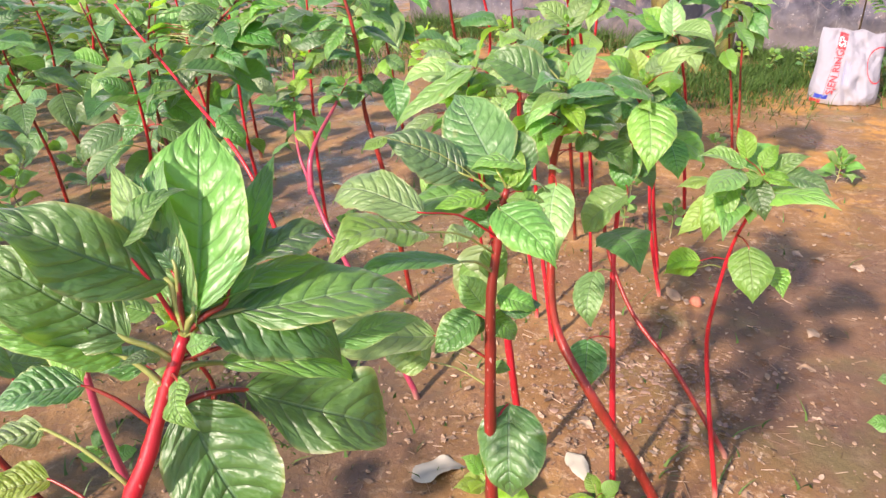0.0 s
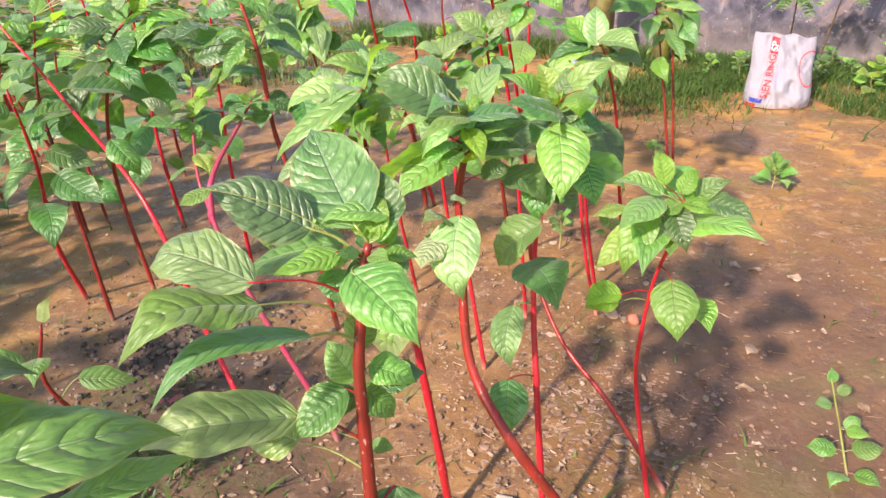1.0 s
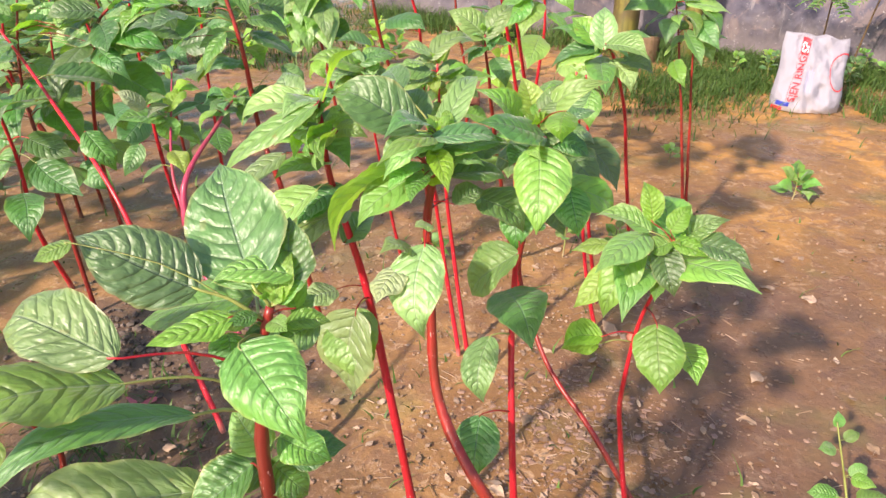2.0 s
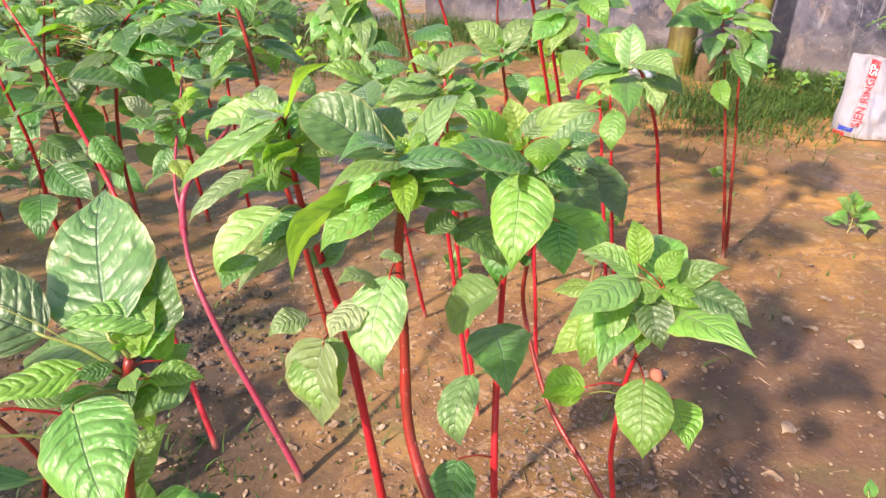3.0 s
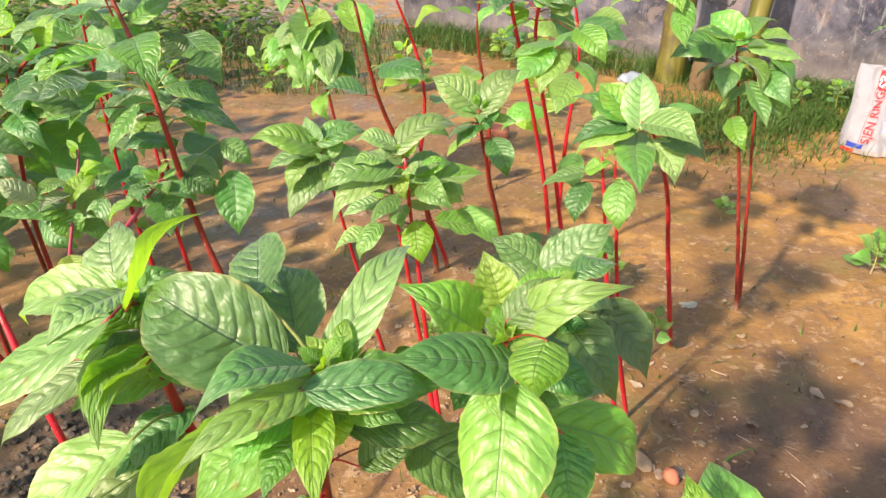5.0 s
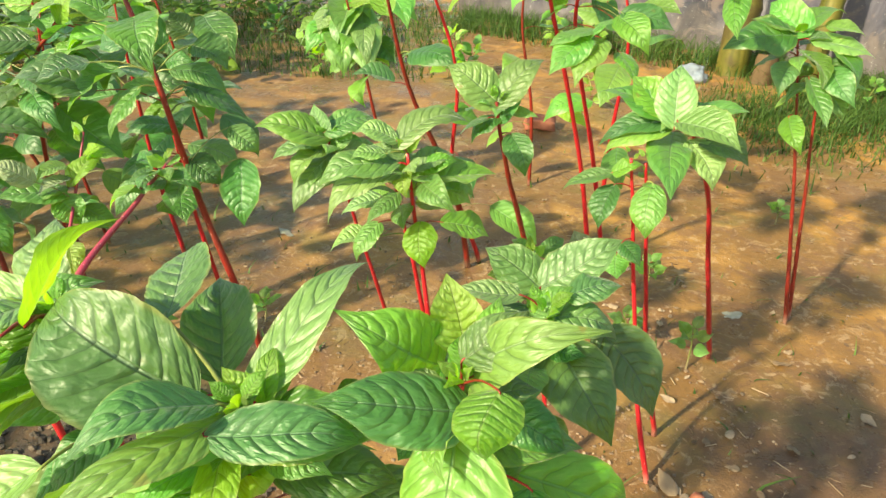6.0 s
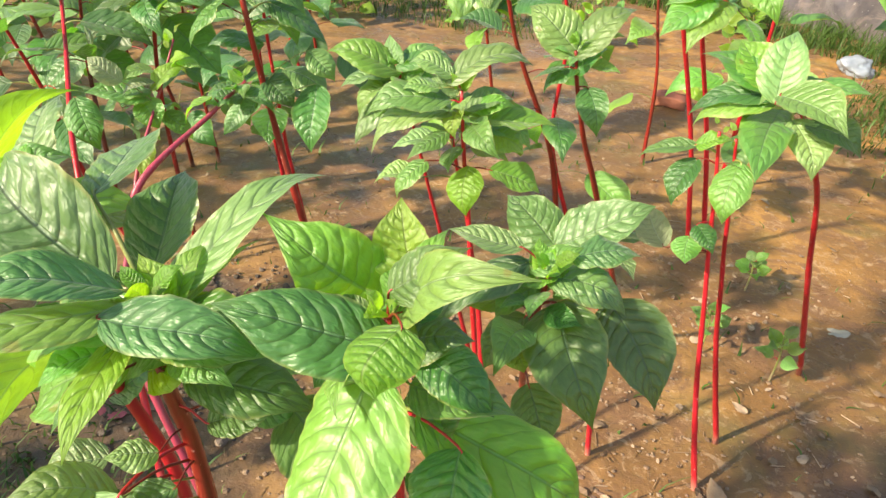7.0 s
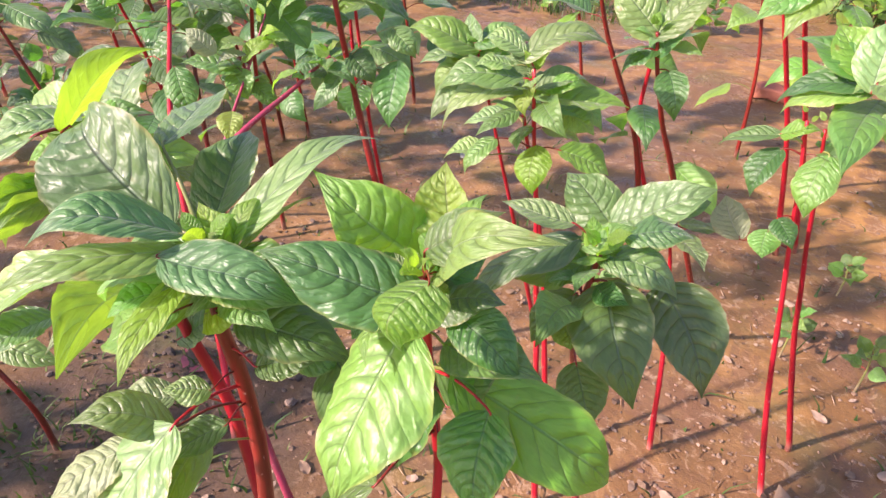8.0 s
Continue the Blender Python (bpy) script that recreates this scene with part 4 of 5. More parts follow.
# crowded heads of small leaves on the near plants
for pl, whorls, size in ((C, (2, 3, 4), 0.045), (A, (3, 5, 6), 0.062), (A2, (2, 5, 7), 0.060), (B, (3, 4, 6), 0.058), (O, (4, 6, 6), 0.065), (R, (3, 4, 4), 0.045), (H, (2, 3), 0.04), (V, (4, 4, 4), 0.060), (F, (5, 5, 4), 0.080), (G, (5, 5, 4), 0.085), (E, (2, 3, 4), 0.045), (E2, (4, 4, 3), 0.07), (P, (3, 3, 3), 0.055), (N, (3, 3), 0.06)):
    # Paler tones on F, G, V and H put sunlight into the leaf colour.
    rosette(pl, back, whorls, size, "mpp" if pl in (F, G, V, H) else "mmd")
for pl, count, size, low in ((K, 9, 0.11, 0.72), (J, 9, 0.10, 0.9), (L, 10, 0.13, 0.6), (N, 6, 0.08, 0.75), (M, 10, 0.14, 0.6), (M2, 14, 0.17, 0.5), (M3, 14, 0.17, 0.5), (M4, 12, 0.15, 0.55), (W, 14, 0.14, 0.5)):
    # Darker tones on the M plants, L and J paint in their shade.
    crown(pl, back, count, size, "ddmd" if pl in (M, M2, M3, M4, L, J) else "mmdy", low, 0.6)


# ---- ground ----
def ground_height(x, y):
    """Trodden mud: broad swells, lumps and crumbs."""
    h = 0.018 * noise.noise((x * 1.3, y * 1.3, 0.3)) + 0.009 * noise.noise((x * 5, y * 5, 1.7))
    near = max(0.0, 1 - math.hypot(x - 0.4, y - 2.4) / 5)
    lump = noise.noise((x * 17, y * 17, 4.1))
    return h + near * (0.006 * lump + 0.0035 * noise.noise((x * 45, y * 45, 8.0)))


def stretch(a, b, middle, fine, n):
    """n steps from a to b, close together round the middle."""
    t = np.linspace(-1, 1, n)
    k = np.arcsinh(max(abs(a - middle), abs(b - middle)) / fine)
    return np.clip(middle + fine * np.sinh(t * k), a, b)


gx, gy = stretch(-150, 150, 0.5, 0.9, 330), stretch(-150, 150, 2.4, 0.9, 330)
verts = [(x, y, ground_height(x, y)) for y in gy for x in gx]
w = len(gx)
faces = [(j * w + i, j * w + i + 1, (j + 1) * w + i + 1, (j + 1) * w + i) for j in range(len(gy) - 1) for i in range(w - 1)]

k = Mat("trodden_mud", 0.62, 0.4)
place = k.world_place()
big = k.noise(1.1, 4.0, 0.6, place)
mid = k.noise(5.5, 5.0, 0.62, place, 0.6)
small = k.noise(34.0, 5.0, 0.65, place)
grit = k.noise(190.0, 3.0, 0.6, place)
px_, py_, _ = k.split(place)
sandy = k.step(k.math("ADD", k.math("MULTIPLY", px_, 0.22), k.math("MULTIPLY_ADD", py_, 0.10, k.math("MULTIPLY", big, 0.9))), 0.72, 1.55)
col = k.mix(sandy, (0.33, 0.198, 0.090), (0.50, 0.285, 0.095))
col = k.mix(k.math("MULTIPLY", k.step(mid, 0.50, 0.70), 0.55), col, (0.43, 0.275, 0.125))
col = k.mix(k.math("MULTIPLY", k.step(mid, 0.46, 0.30), 0.65), col, (0.18, 0.112, 0.066))
col = k.mix(k.math("MULTIPLY", k.step(small, 0.56, 0.72), 0.35), col, (0.50, 0.35, 0.22))
col = k.mix(k.math("MULTIPLY", k.step(small, 0.44, 0.30), 0.35), col, (0.15, 0.10, 0.075))
wet = k.step(k.noise(1.6, 5.0, 0.62, place, 0.6), 0.41, 0.53)
col = k.mix(k.math("MULTIPLY", wet, 0.80), col, (0.210, 0.124, 0.058))
# Darker mottling that puts dappled leaf shade into the mud colour.
dapple = k.step(k.noise(4.6, 7.0, 0.70, place, 1.0), 0.49, 0.56)
col = k.mix(k.math("MULTIPLY", dapple, 0.66), col, (0.205, 0.120, 0.072))
scum = k.step(k.noise(19.0, 7.0, 0.75, place, 1.0), 0.54, 0.62)
col = k.mix(k.math("MULTIPLY", scum, 0.5), col, (0.58, 0.42, 0.27))
straw = k.step(k.noise(70.0, 2.0, 0.5, place, 1.5), 0.67, 0.73)
col = k.mix(k.math("MULTIPLY", straw, 0.55), col, (0.55, 0.40, 0.25))
# Camera holder's cast shadow painted into the mud as a darker, smoother disc.
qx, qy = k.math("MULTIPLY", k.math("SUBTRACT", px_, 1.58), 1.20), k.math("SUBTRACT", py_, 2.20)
shadowed = k.math("ADD", k.math("SQRT", k.math("ADD", k.math("MULTIPLY", qx, qx), k.math("MULTIPLY", qy, qy))), k.math("MULTIPLY", k.noise(2.3, 5.0, 0.62, place, 0.8), 0.7))
shadowed = k.step(shadowed, 1.20, 0.85)
col = k.mix(k.math("MULTIPLY", shadowed, 0.70), col, (0.125, 0.078, 0.056))
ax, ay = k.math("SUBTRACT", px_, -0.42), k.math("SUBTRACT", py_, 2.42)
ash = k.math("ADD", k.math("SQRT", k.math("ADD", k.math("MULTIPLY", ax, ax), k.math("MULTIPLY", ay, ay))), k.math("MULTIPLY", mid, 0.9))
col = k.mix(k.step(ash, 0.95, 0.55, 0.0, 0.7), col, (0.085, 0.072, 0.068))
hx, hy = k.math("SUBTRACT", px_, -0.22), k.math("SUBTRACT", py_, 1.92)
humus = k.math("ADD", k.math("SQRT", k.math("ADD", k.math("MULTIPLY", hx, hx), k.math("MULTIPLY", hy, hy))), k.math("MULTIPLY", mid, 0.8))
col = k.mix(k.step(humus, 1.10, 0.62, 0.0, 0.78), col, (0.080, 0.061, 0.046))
mx, my = k.math("SUBTRACT", px_, 0.7), k.math("SUBTRACT", py_, 4.9)
moss = k.math("MULTIPLY", k.step(k.noise(2.6, 4.0, 0.6, place), 0.52, 0.68), k.step(k.math("MULTIPLY", mx, my), -60.0, 10.0))
col = k.mix(k.math("MULTIPLY", moss, 0.35), col, (0.15, 0.17, 0.055))
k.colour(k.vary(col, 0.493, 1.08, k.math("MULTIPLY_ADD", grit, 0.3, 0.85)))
k.put(k.math("SUBTRACT", k.step(mid, 0.3, 0.65, 0.5, 0.85), k.math("MULTIPLY", k.math("MAXIMUM", wet, shadowed), 0.36)), k.b.inputs["Roughness"])
k.bump(k.math("ADD", k.math("MULTIPLY", small, 0.6), k.math("MULTIPLY", grit, 0.06)), 0.55, 0.016)
MUD = k.m
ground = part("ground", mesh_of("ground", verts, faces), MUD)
tagged(ground, "damp trodden brown mud with sandy orange patches", "ground", kind="structure")


def crumbs(name, label, material, places, lo, hi, seed, flat=0.6):
    """Stones and crumbs lying on the ground, all in one mesh."""
    rng = random.Random(seed)
    phi = (1 + 5 ** 0.5) / 2
    ico = [Vector(v).normalized() for v in ((-1, phi, 0), (1, phi, 0), (-1, -phi, 0), (1, -phi, 0), (0, -1, phi), (0, 1, phi), (0, -1, -phi), (0, 1, -phi), (phi, 0, -1), (phi, 0, 1), (-phi, 0, -1), (-phi, 0, 1))]
    tri = ((0, 11, 5), (0, 5, 1), (0, 1, 7), (0, 7, 10), (0, 10, 11), (1, 5, 9), (5, 11, 4), (11, 10, 2), (10, 7, 6), (7, 1, 8), (3, 9, 4), (3, 4, 2), (3, 2, 6), (3, 6, 8), (3, 8, 9), (4, 9, 5), (2, 4, 11), (6, 2, 10), (8, 6, 7), (9, 8, 1))
    vs, fs = [], []
    for x, y in places(rng):
        r = lo + (hi - lo) * rng.random() ** 3
        turn = Euler((rng.uniform(0, 6), rng.uniform(0, 6), rng.uniform(0, 6))).to_matrix()
        size = Vector((rng.uniform(0.7, 1.4), rng.uniform(0.6, 1.2), flat * rng.uniform(0.7, 1.2))) * r
        z = ground_height(x, y) + size.z * 0.45
        o = len(vs)
        for v in ico:
            q = turn @ (v * rng.uniform(0.75, 1.2))
            vs.append((x + q.x * size.x, y + q.y * size.y, z + q.z * size.z))
        fs.extend((a + o, b + o, c + o) for a, b, c in tri)
    ob = part(name, mesh_of(name, vs, fs), material, smooth=False)
    return tagged(ob, label, name.replace("_", " "), kind="stuff")


k = Mat("earth_crumb", 0.85, 0.3)
rnd = k.island()
k.colour(k.mix(k.step(rnd, 0.2, 1.0), k.mix(k.step(rnd, 0.0, 0.25), (0.14, 0.10, 0.075), (0.27, 0.175, 0.115)), (0.31, 0.215, 0.15)))
k.bump(k.noise(220.0), 0.4, 0.004)
CRUMB = k.m
k = Mat("ash_clod", 0.9, 0.3)
k.colour(k.mix(k.island(), (0.065, 0.052, 0.046), (0.17, 0.13, 0.105)))
k.bump(k.noise(220.0), 0.5, 0.004)
CLOD = k.m
k = Mat("pale_chip", 0.8, 0.3)
k.colour(k.mix(k.island(), (0.18, 0.108, 0.08), (0.36, 0.23, 0.17)))
CHIP = k.m


def scatter(n, cx, cy, sx, sy):
    return lambda rng: [(rng.gauss(cx, sx), rng.gauss(cy, sy)) for _ in range(n)]


crumbs("soil_crumbs", "small brown crumbs of earth scattered over the mud", CRUMB, scatter(6500, 0.45, 2.35, 0.75, 0.8), 0.0012, 0.0075, 3)
crumbs("dark_clods", "dark grey ashy clods of soil between the stems", CLOD, scatter(1100, -0.40, 2.42, 0.20, 0.20), 0.002, 0.015, 4, 0.8)
crumbs("pale_chips", "pale pinkish chips and shards on the mud", CHIP, scatter(1100, 0.87, 2.06, 0.18, 0.16), 0.002, 0.011, 5, 0.30)
crumbs("pebbles", "light pebbles lying on the soil", CHIP, scatter(240, 0.7, 3.0, 1.4, 1.3), 0.002, 0.006, 6, 0.7)


def litter(n, seed):
    """Dry scraps of leaf and straw lying flat on the mud, all in one mesh."""
    rng = random.Random(seed)
    vs, fs = [], []
    for i in range(n):
        x, y = rng.gauss(0.75, 0.75), rng.gauss(2.3, 0.85)
        if rng.random() < 0.3:
            x, y = rng.gauss(0.85, 0.25), rng.gauss(1.85, 0.25)
        z, h = ground_height(x, y) + 0.002, rng.uniform(0, 6.28)
        straw = rng.random() < 0.35
        length = rng.uniform(0.012, 0.05) if straw else 0.006 + 0.022 * rng.random() ** 2.5
        wide = 0.0012 if straw else length * rng.uniform(0.3, 0.8)
        c, s_ = math.cos(h), math.sin(h)
        o = len(vs)
        for a, sides in ((-0.5, 0.35), (-0.1, 1.0), (0.25, 0.8), (0.5, 0.2)):
            lift = 0.003 + (rng.random() * 0.3 * length if not straw else 0.001)
            for b in (-0.5, 0.5):
                px, py = a * length, b * wide * sides
                vs.append((x + px * c - py * s_, y + px * s_ + py * c, z + lift * (1.0 if b > 0 else 0.5)))
        fs.extend((o + j, o + j + 1, o + j + 3, o + j + 2) for j in (0, 2, 4))
    ob = part("leaf_litter", mesh_of("leaf_litter", vs, fs), LITTER, smooth=False)
    return tagged(ob, "dry scraps of leaf and straw on the mud", "leaf litter", kind="stuff")


k = Mat("dry_scrap", 0.85, 0.2)
rnd = k.island()
k.colour(k.mix(k.step(rnd, 0.55, 0.9), k.mix(k.step(rnd, 0.0, 0.6), (0.13, 0.08, 0.052), (0.27, 0.18, 0.12)), (0.40, 0.29, 0.21)))
LITTER = k.m
litter(2600, 12)

# ---- the grey plastic sheet behind the bed ----
k = Mat("grey_plastic_sheet", 0.34, 0.5)
pl_ = k.coords("Object")
cloud = k.noise(2.2, 6.0, 0.62, pl_, 0.9)
mud_up = k.noise(6.0, 4.0, 0.65, pl_)
_, _, hz_ = k.split(k.world_place())
col = k.mix(k.step(cloud, 0.40, 0.62), (0.024, 0.026, 0.048), (0.110, 0.102, 0.138))
dried = k.step(k.noise(3.4, 7.0, 0.7, pl_, 1.4), 0.53, 0.62)
col = k.mix(k.math("MULTIPLY", dried, 0.55), col, (0.235, 0.175, 0.165))
drip = k.step(k.noise(11.0, 4.0, 0.7, k.coords("Object", (1, 1, 0.12)), 0.5), 0.62, 0.68)
col = k.mix(k.math("MULTIPLY", drip, 0.35), col, (0.33, 0.32, 0.34))
col = k.mix(k.step(k.math("ADD", hz_, k.math("MULTIPLY", mud_up, 0.7)), 0.85, 0.35, 0.0, 0.6), col, (0.20, 0.165, 0.155))
col = k.mix(k.step(k.noise(30.0, 4.0, 0.7, pl_), 0.63, 0.68, 0.0, 0.6), col, (0.42, 0.40, 0.40))
k.colour(col)
k.bump(k.noise(5.0, 3.0, 0.5, k.coords("Object", (1, 1, 0.3)), 1.2), 0.6, 0.06)
SHEET = k.m
a, b = Vector((-0.6, 8.9, 0)), Vector((7.0, 4.35, 0))
along = (b - a).normalized()
out = Vector((-along.y, along.x, 0))
nx, nz = 120, 36
vs, fs = [], []
for face in (0, 1):
    for j in range(nz + 1):
        for i in range(nx + 1):
            f, z = i / nx, 2.4 * j / nz - 0.03
            q = a + (b - a) * f
            sag = 0.05 * noise.noise((f * 18, z * 1.1, 2)) + 0.018 * noise.noise((f * 60, z * 5, 5)) + 0.012
            q = q + out * (sag + 0.012 * face)
            vs.append((q.x, q.y, z))
c = (nx + 1) * (nz + 1)
for j in range(nz):
    for i in range(nx):
        o = j * (nx + 1) + i
        fs.append((o, o + 1, o + nx + 2, o + nx + 1))
        fs.append((c + o + 1, c + o, c + o + nx + 1, c + o + nx + 2))
for i in range(nx):
    o = nz * (nx + 1) + i
    fs.append((o, o + 1, c + o + 1, c + o))
tagged(part("wall_sheet", mesh_of("wall_sheet", vs, fs), SHEET), "grey plastic sheet fence, creased and mud-splashed at the foot", "fence", kind="structure")


# ---- poles that hold the sheet ----
k = Mat("bamboo", 0.45, 0.5)
streak = k.noise(14.0, 4.0, 0.6, k.coords("Object", (1, 1, 0.08)), 0.4)
k.colour(k.mix(k.step(k.noise(5.0, 4.0, 0.6), 0.45, 0.62, 0.0, 0.75), k.mix(k.step(streak, 0.35, 0.7), (0.085, 0.088, 0.014), (0.20, 0.165, 0.034)), (0.070, 0.046, 0.020)))
k.bump(streak, 0.3, 0.006)
BAMBOO = k.m
k = Mat("old_bark", 0.8, 0.3)
k.colour(k.mix(k.noise(9.0, 5.0, 0.6, k.coords("Object", (1, 1, 0.15))), (0.06, 0.038, 0.022), (0.19, 0.12, 0.06)))
k.bump(k.noise(30.0), 0.6, 0.01)
BARK = k.m


def pole(base, head, radius, label):
    n = 46
    line = spline([base, ((base[0] + head[0]) / 2 + 0.01, (base[1] + head[1]) / 2, (base[2] + head[2]) / 2), head], n)
    r = [radius * (1.06 - 0.16 * i / n) * (1.10 if i % 9 in (0,) else 0.97 if i % 9 == 1 else 1.0) for i in range(n)]
    ob = part("bamboo_pole", tube(line, r, 16, 0, "bamboo_pole"), BAMBOO)
    return tagged(ob, label, "pole", "bamboo poles along the sheet")


pole((1.86, 6.72, -0.05), (1.90, 6.85, 2.6), 0.108, "thick yellow-green bamboo pole standing before the sheet")
pole((2.35, 6.55, -0.05), (2.52, 6.68, 2.6), 0.074, "slanting yellow bamboo pole before the grey sheet")
stump = part("tree_stump", tube(spline([(2.03, 6.50, -0.03), (2.035, 6.50, 0.08), (2.045, 6.52, 0.20)], 8), [0.105, 0.088, 0.078, 0.074, 0.077, 0.072, 0.075, 0.066], 14, 0.09, "tree_stump"), BARK)
tagged(stump, "low brown stump beside the bamboo pole", "stump")
k = Mat("black_rubber", 0.5, 0.4)
k.colour((0.025, 0.025, 0.028))
k.bump(k.noise(80.0), 0.2, 0.002)
loop = [(2.12 + 0.10 * math.cos(t) + 0.02 * math.sin(3.1 * t), 6.52 + 0.02 * math.sin(2 * t), 0.67 + 0.06 * math.sin(t) + 0.015 * math.cos(4.3 * t)) for t in np.linspace(-1.2, 5.6, 40)]
tagged(part("cable", tube(loop, 0.0065, 8, 0, "cable"), k.m), "loop of black cable tied to the bamboo pole", "cable")


# ---- feed sack leaning by the sheet ----
k = Mat("woven_white_sack", 0.55, 0.4)
uvx, uvy, _ = k.split(k.coords("UV"))
weave = k.math("MULTIPLY", k.math("SINE", k.math("MULTIPLY", uvx, 900.0)), k.math("SINE", k.math("MULTIPLY", uvy, 700.0)))
dirt = k.noise(7.0, 5.0, 0.65)
col = k.mix(k.step(dirt, 0.55, 0.78, 0.0, 0.5), (0.30, 0.29, 0.33), (0.20, 0.175, 0.175))
col = k.mix(k.step(uvy, 0.10, 0.0, 0.0, 0.55), col, (0.36, 0.28, 0.22))
k.colour(col)
k.bump(k.math("ADD", k.math("MULTIPLY", weave, 0.04), k.noise(16.0, 4.0, 0.6, None, 0.8)), 0.6, 0.02)
SACK = k.m


def sack_place(u, v, lift=0.0):
    """A place on the front of the sack: u across from -1 to 1, v up from 0 to 1."""
    a = 0.285 - 0.025 * v ** 1.5 + 0.007 * math.sin(v * 9)
    b = 0.17 * (1 - 0.80 * v ** 1.3) * (0.75 + 0.25 * math.sin(min(1, v * 4) * math.pi / 2)) + 0.012
    crease = 0.050 * noise.noise((u * 3.1, v * 4.3, 2.2)) + 0.044 * (0.5 - abs(noise.noise((u * 5 + v * 4, v * 6 - u * 2, 7.7))))
    crease += 0.014 * math.sin(u * 2 + v * 16) * max(0.0, 0.35 - v)
    y = -b * max(0.0, 1 - abs(u) ** 2.6) ** 0.5 - crease * (1 - abs(u) ** 4) - lift
    x = a * u + 0.02 * v
    top = 0.60 - 0.015 * u - 0.012 * math.sin(u * 4) - 0.008 * math.cos(u * 9)
    z = v * top + 0.012 * math.sin(u * 5) * v
    return Vector((x, y + 0.20 * v ** 1.4, z))


def sack_back(u, v):
    p = sack_place(u, v)
    mid = 0.20 * v ** 1.4
    return Vector((p.x, mid + (mid - p.y) * 0.75 + 0.004, p.z))


sack_root = new("feed_sack")
sack_root.location = (2.76, 5.18, 0.0)
sack_root.rotation_euler, sack_root.scale = (0, 0, radians(-14)), (0.73, 0.73, 0.73)
bpy.context.view_layer.update()
tagged(sack_root, "half-full white woven feed sack with red lettering, standing on the mud", "sack")
nu, nv = 40, 36
vs, fs, uv = [], [], []
for side in (0, 1):
    for j in range(nv + 1):
        for i in range(nu + 1):
            u, v = -1 + 2 * i / nu, j / nv
            p = sack_place(u, v) if side == 0 else sack_back(u, v)
            vs.append(p)
            uv.append((u * 0.5 + 0.5, v))
c = (nu + 1) * (nv + 1)
for j in range(nv):
    for i in range(nu):
        o = j * (nu + 1) + i
        fs.append((o, o + 1, o + nu + 2, o + nu + 1))
        fs.append((c + o + 1, c + o, c + o + nu + 1, c + o + nu + 2))
body = part("sack_body", mesh_of("sack_body", vs, fs, uv), SACK)
body.parent = sack_root


def ink(name, colour):
    q = Mat(name, 0.5, 0.4)
    q.colour(q.mix(q.step(q.noise(40.0, 3.0), 0.55, 0.75, 0.0, 0.35), colour, (0.75, 0.72, 0.72)))
    return q.m


RED_INK, BLUE_INK, WHITE_INK, GREY_INK = ink("red_ink", (0.62, 0.03, 0.04)), ink("blue_ink", (0.03, 0.05, 0.34)), ink("white_ink", (0.8, 0.8, 0.8)), ink("grey_ink", (0.30, 0.30, 0.42))


def print_patch(name, u0, u1, v0, v1, slant, material, lift=0.003, n=10):
    """A printed patch that follows the sack's front."""
    vs, fs = [], []
    for j in range(n + 1):
        for i in range(n + 1):
            v = v0 + (v1 - v0) * j / n
            vs.append(sack_place(u0 + (u1 - u0) * i / n + slant * v, v, lift))
    for j in range(n):
        for i in range(n):
            o = j * (n + 1) + i
            fs.append((o, o + 1, o + n + 2, o + n + 1))
    ob = part(name, mesh_of(name, vs, fs), material)
    ob.parent = sack_root
    return ob


def print_text(name, text, size, u0, v0, slant, material, lift):
    """Lettering that runs up the sack's front."""
    cu = bpy.data.curves.new(name, "FONT")
    cu.body, cu.size, cu.offset = text, size, 0.0015
    ob = bpy.data.objects.new(name, cu)
    scene.collection.objects.link(ob)
    bpy.context.view_layer.update()
    me = bpy.data.meshes.new_from_object(ob.evaluated_get(bpy.context.evaluated_depsgraph_get()))
    bpy.data.objects.remove(ob)
    for q in me.vertices:
        v = v0 + q.co.x
        q.co = sack_place(u0 - q.co.y * 2.1 + slant * v, v, lift)
    bm = bmesh.new()
    bm.from_mesh(me)
    left = set(bm.faces)
    while left:
        todo, isle = [left.pop()], []
        while todo:
            f = todo.pop()
            isle.append(f)
            for e in f.edges:
                for g in e.link_faces:
                    if g in left:
                        left.remove(g)
                        todo.append(g)
        at, vs, fs = {}, [], []
        for f in isle:
            for q in f.verts:
                if q.index not in at:
                    at[q.index] = len(vs)
                    vs.append(q.co.copy())
            fs.append([at[q.index] for q in f.verts])
        part(name, mesh_of(name, vs, fs), material, smooth=False).parent = sack_root
    bm.free()


SL = 0.22
for nm, tx, sz, u0, v0, mt in (("letter", "S|EN RINGS", 0.128, -0.455, 0.15, RED_INK), ("letter", "SP", 0.13, -0.45, 0.785, WHITE_INK)):
    print_text(nm, tx, sz, u0, v0, SL, mt, 0.012)
print_patch("red_panel", -0.66, -0.42, 0.755, 0.965, SL, RED_INK)
print_patch("red_border", -0.675, -0.665, 0.14, 0.76, SL, RED_INK)
print_patch("red_border", -0.435, -0.425, 0.14, 0.76, SL, RED_INK)
print_patch("blue_panel", -0.90, -0.56, 0.075, 0.135, 0.3, BLUE_INK)
print_patch("red_corner", -0.97, -0.70, 0.005, 0.055, 0.3, RED_INK)
for i in range(4):
    print_patch("small_print", -0.30 + 0.055 * i, -0.275 + 0.055 * i, 0.30, 0.62 - 0.05 * (i % 2), SL, GREY_INK)
ring = []
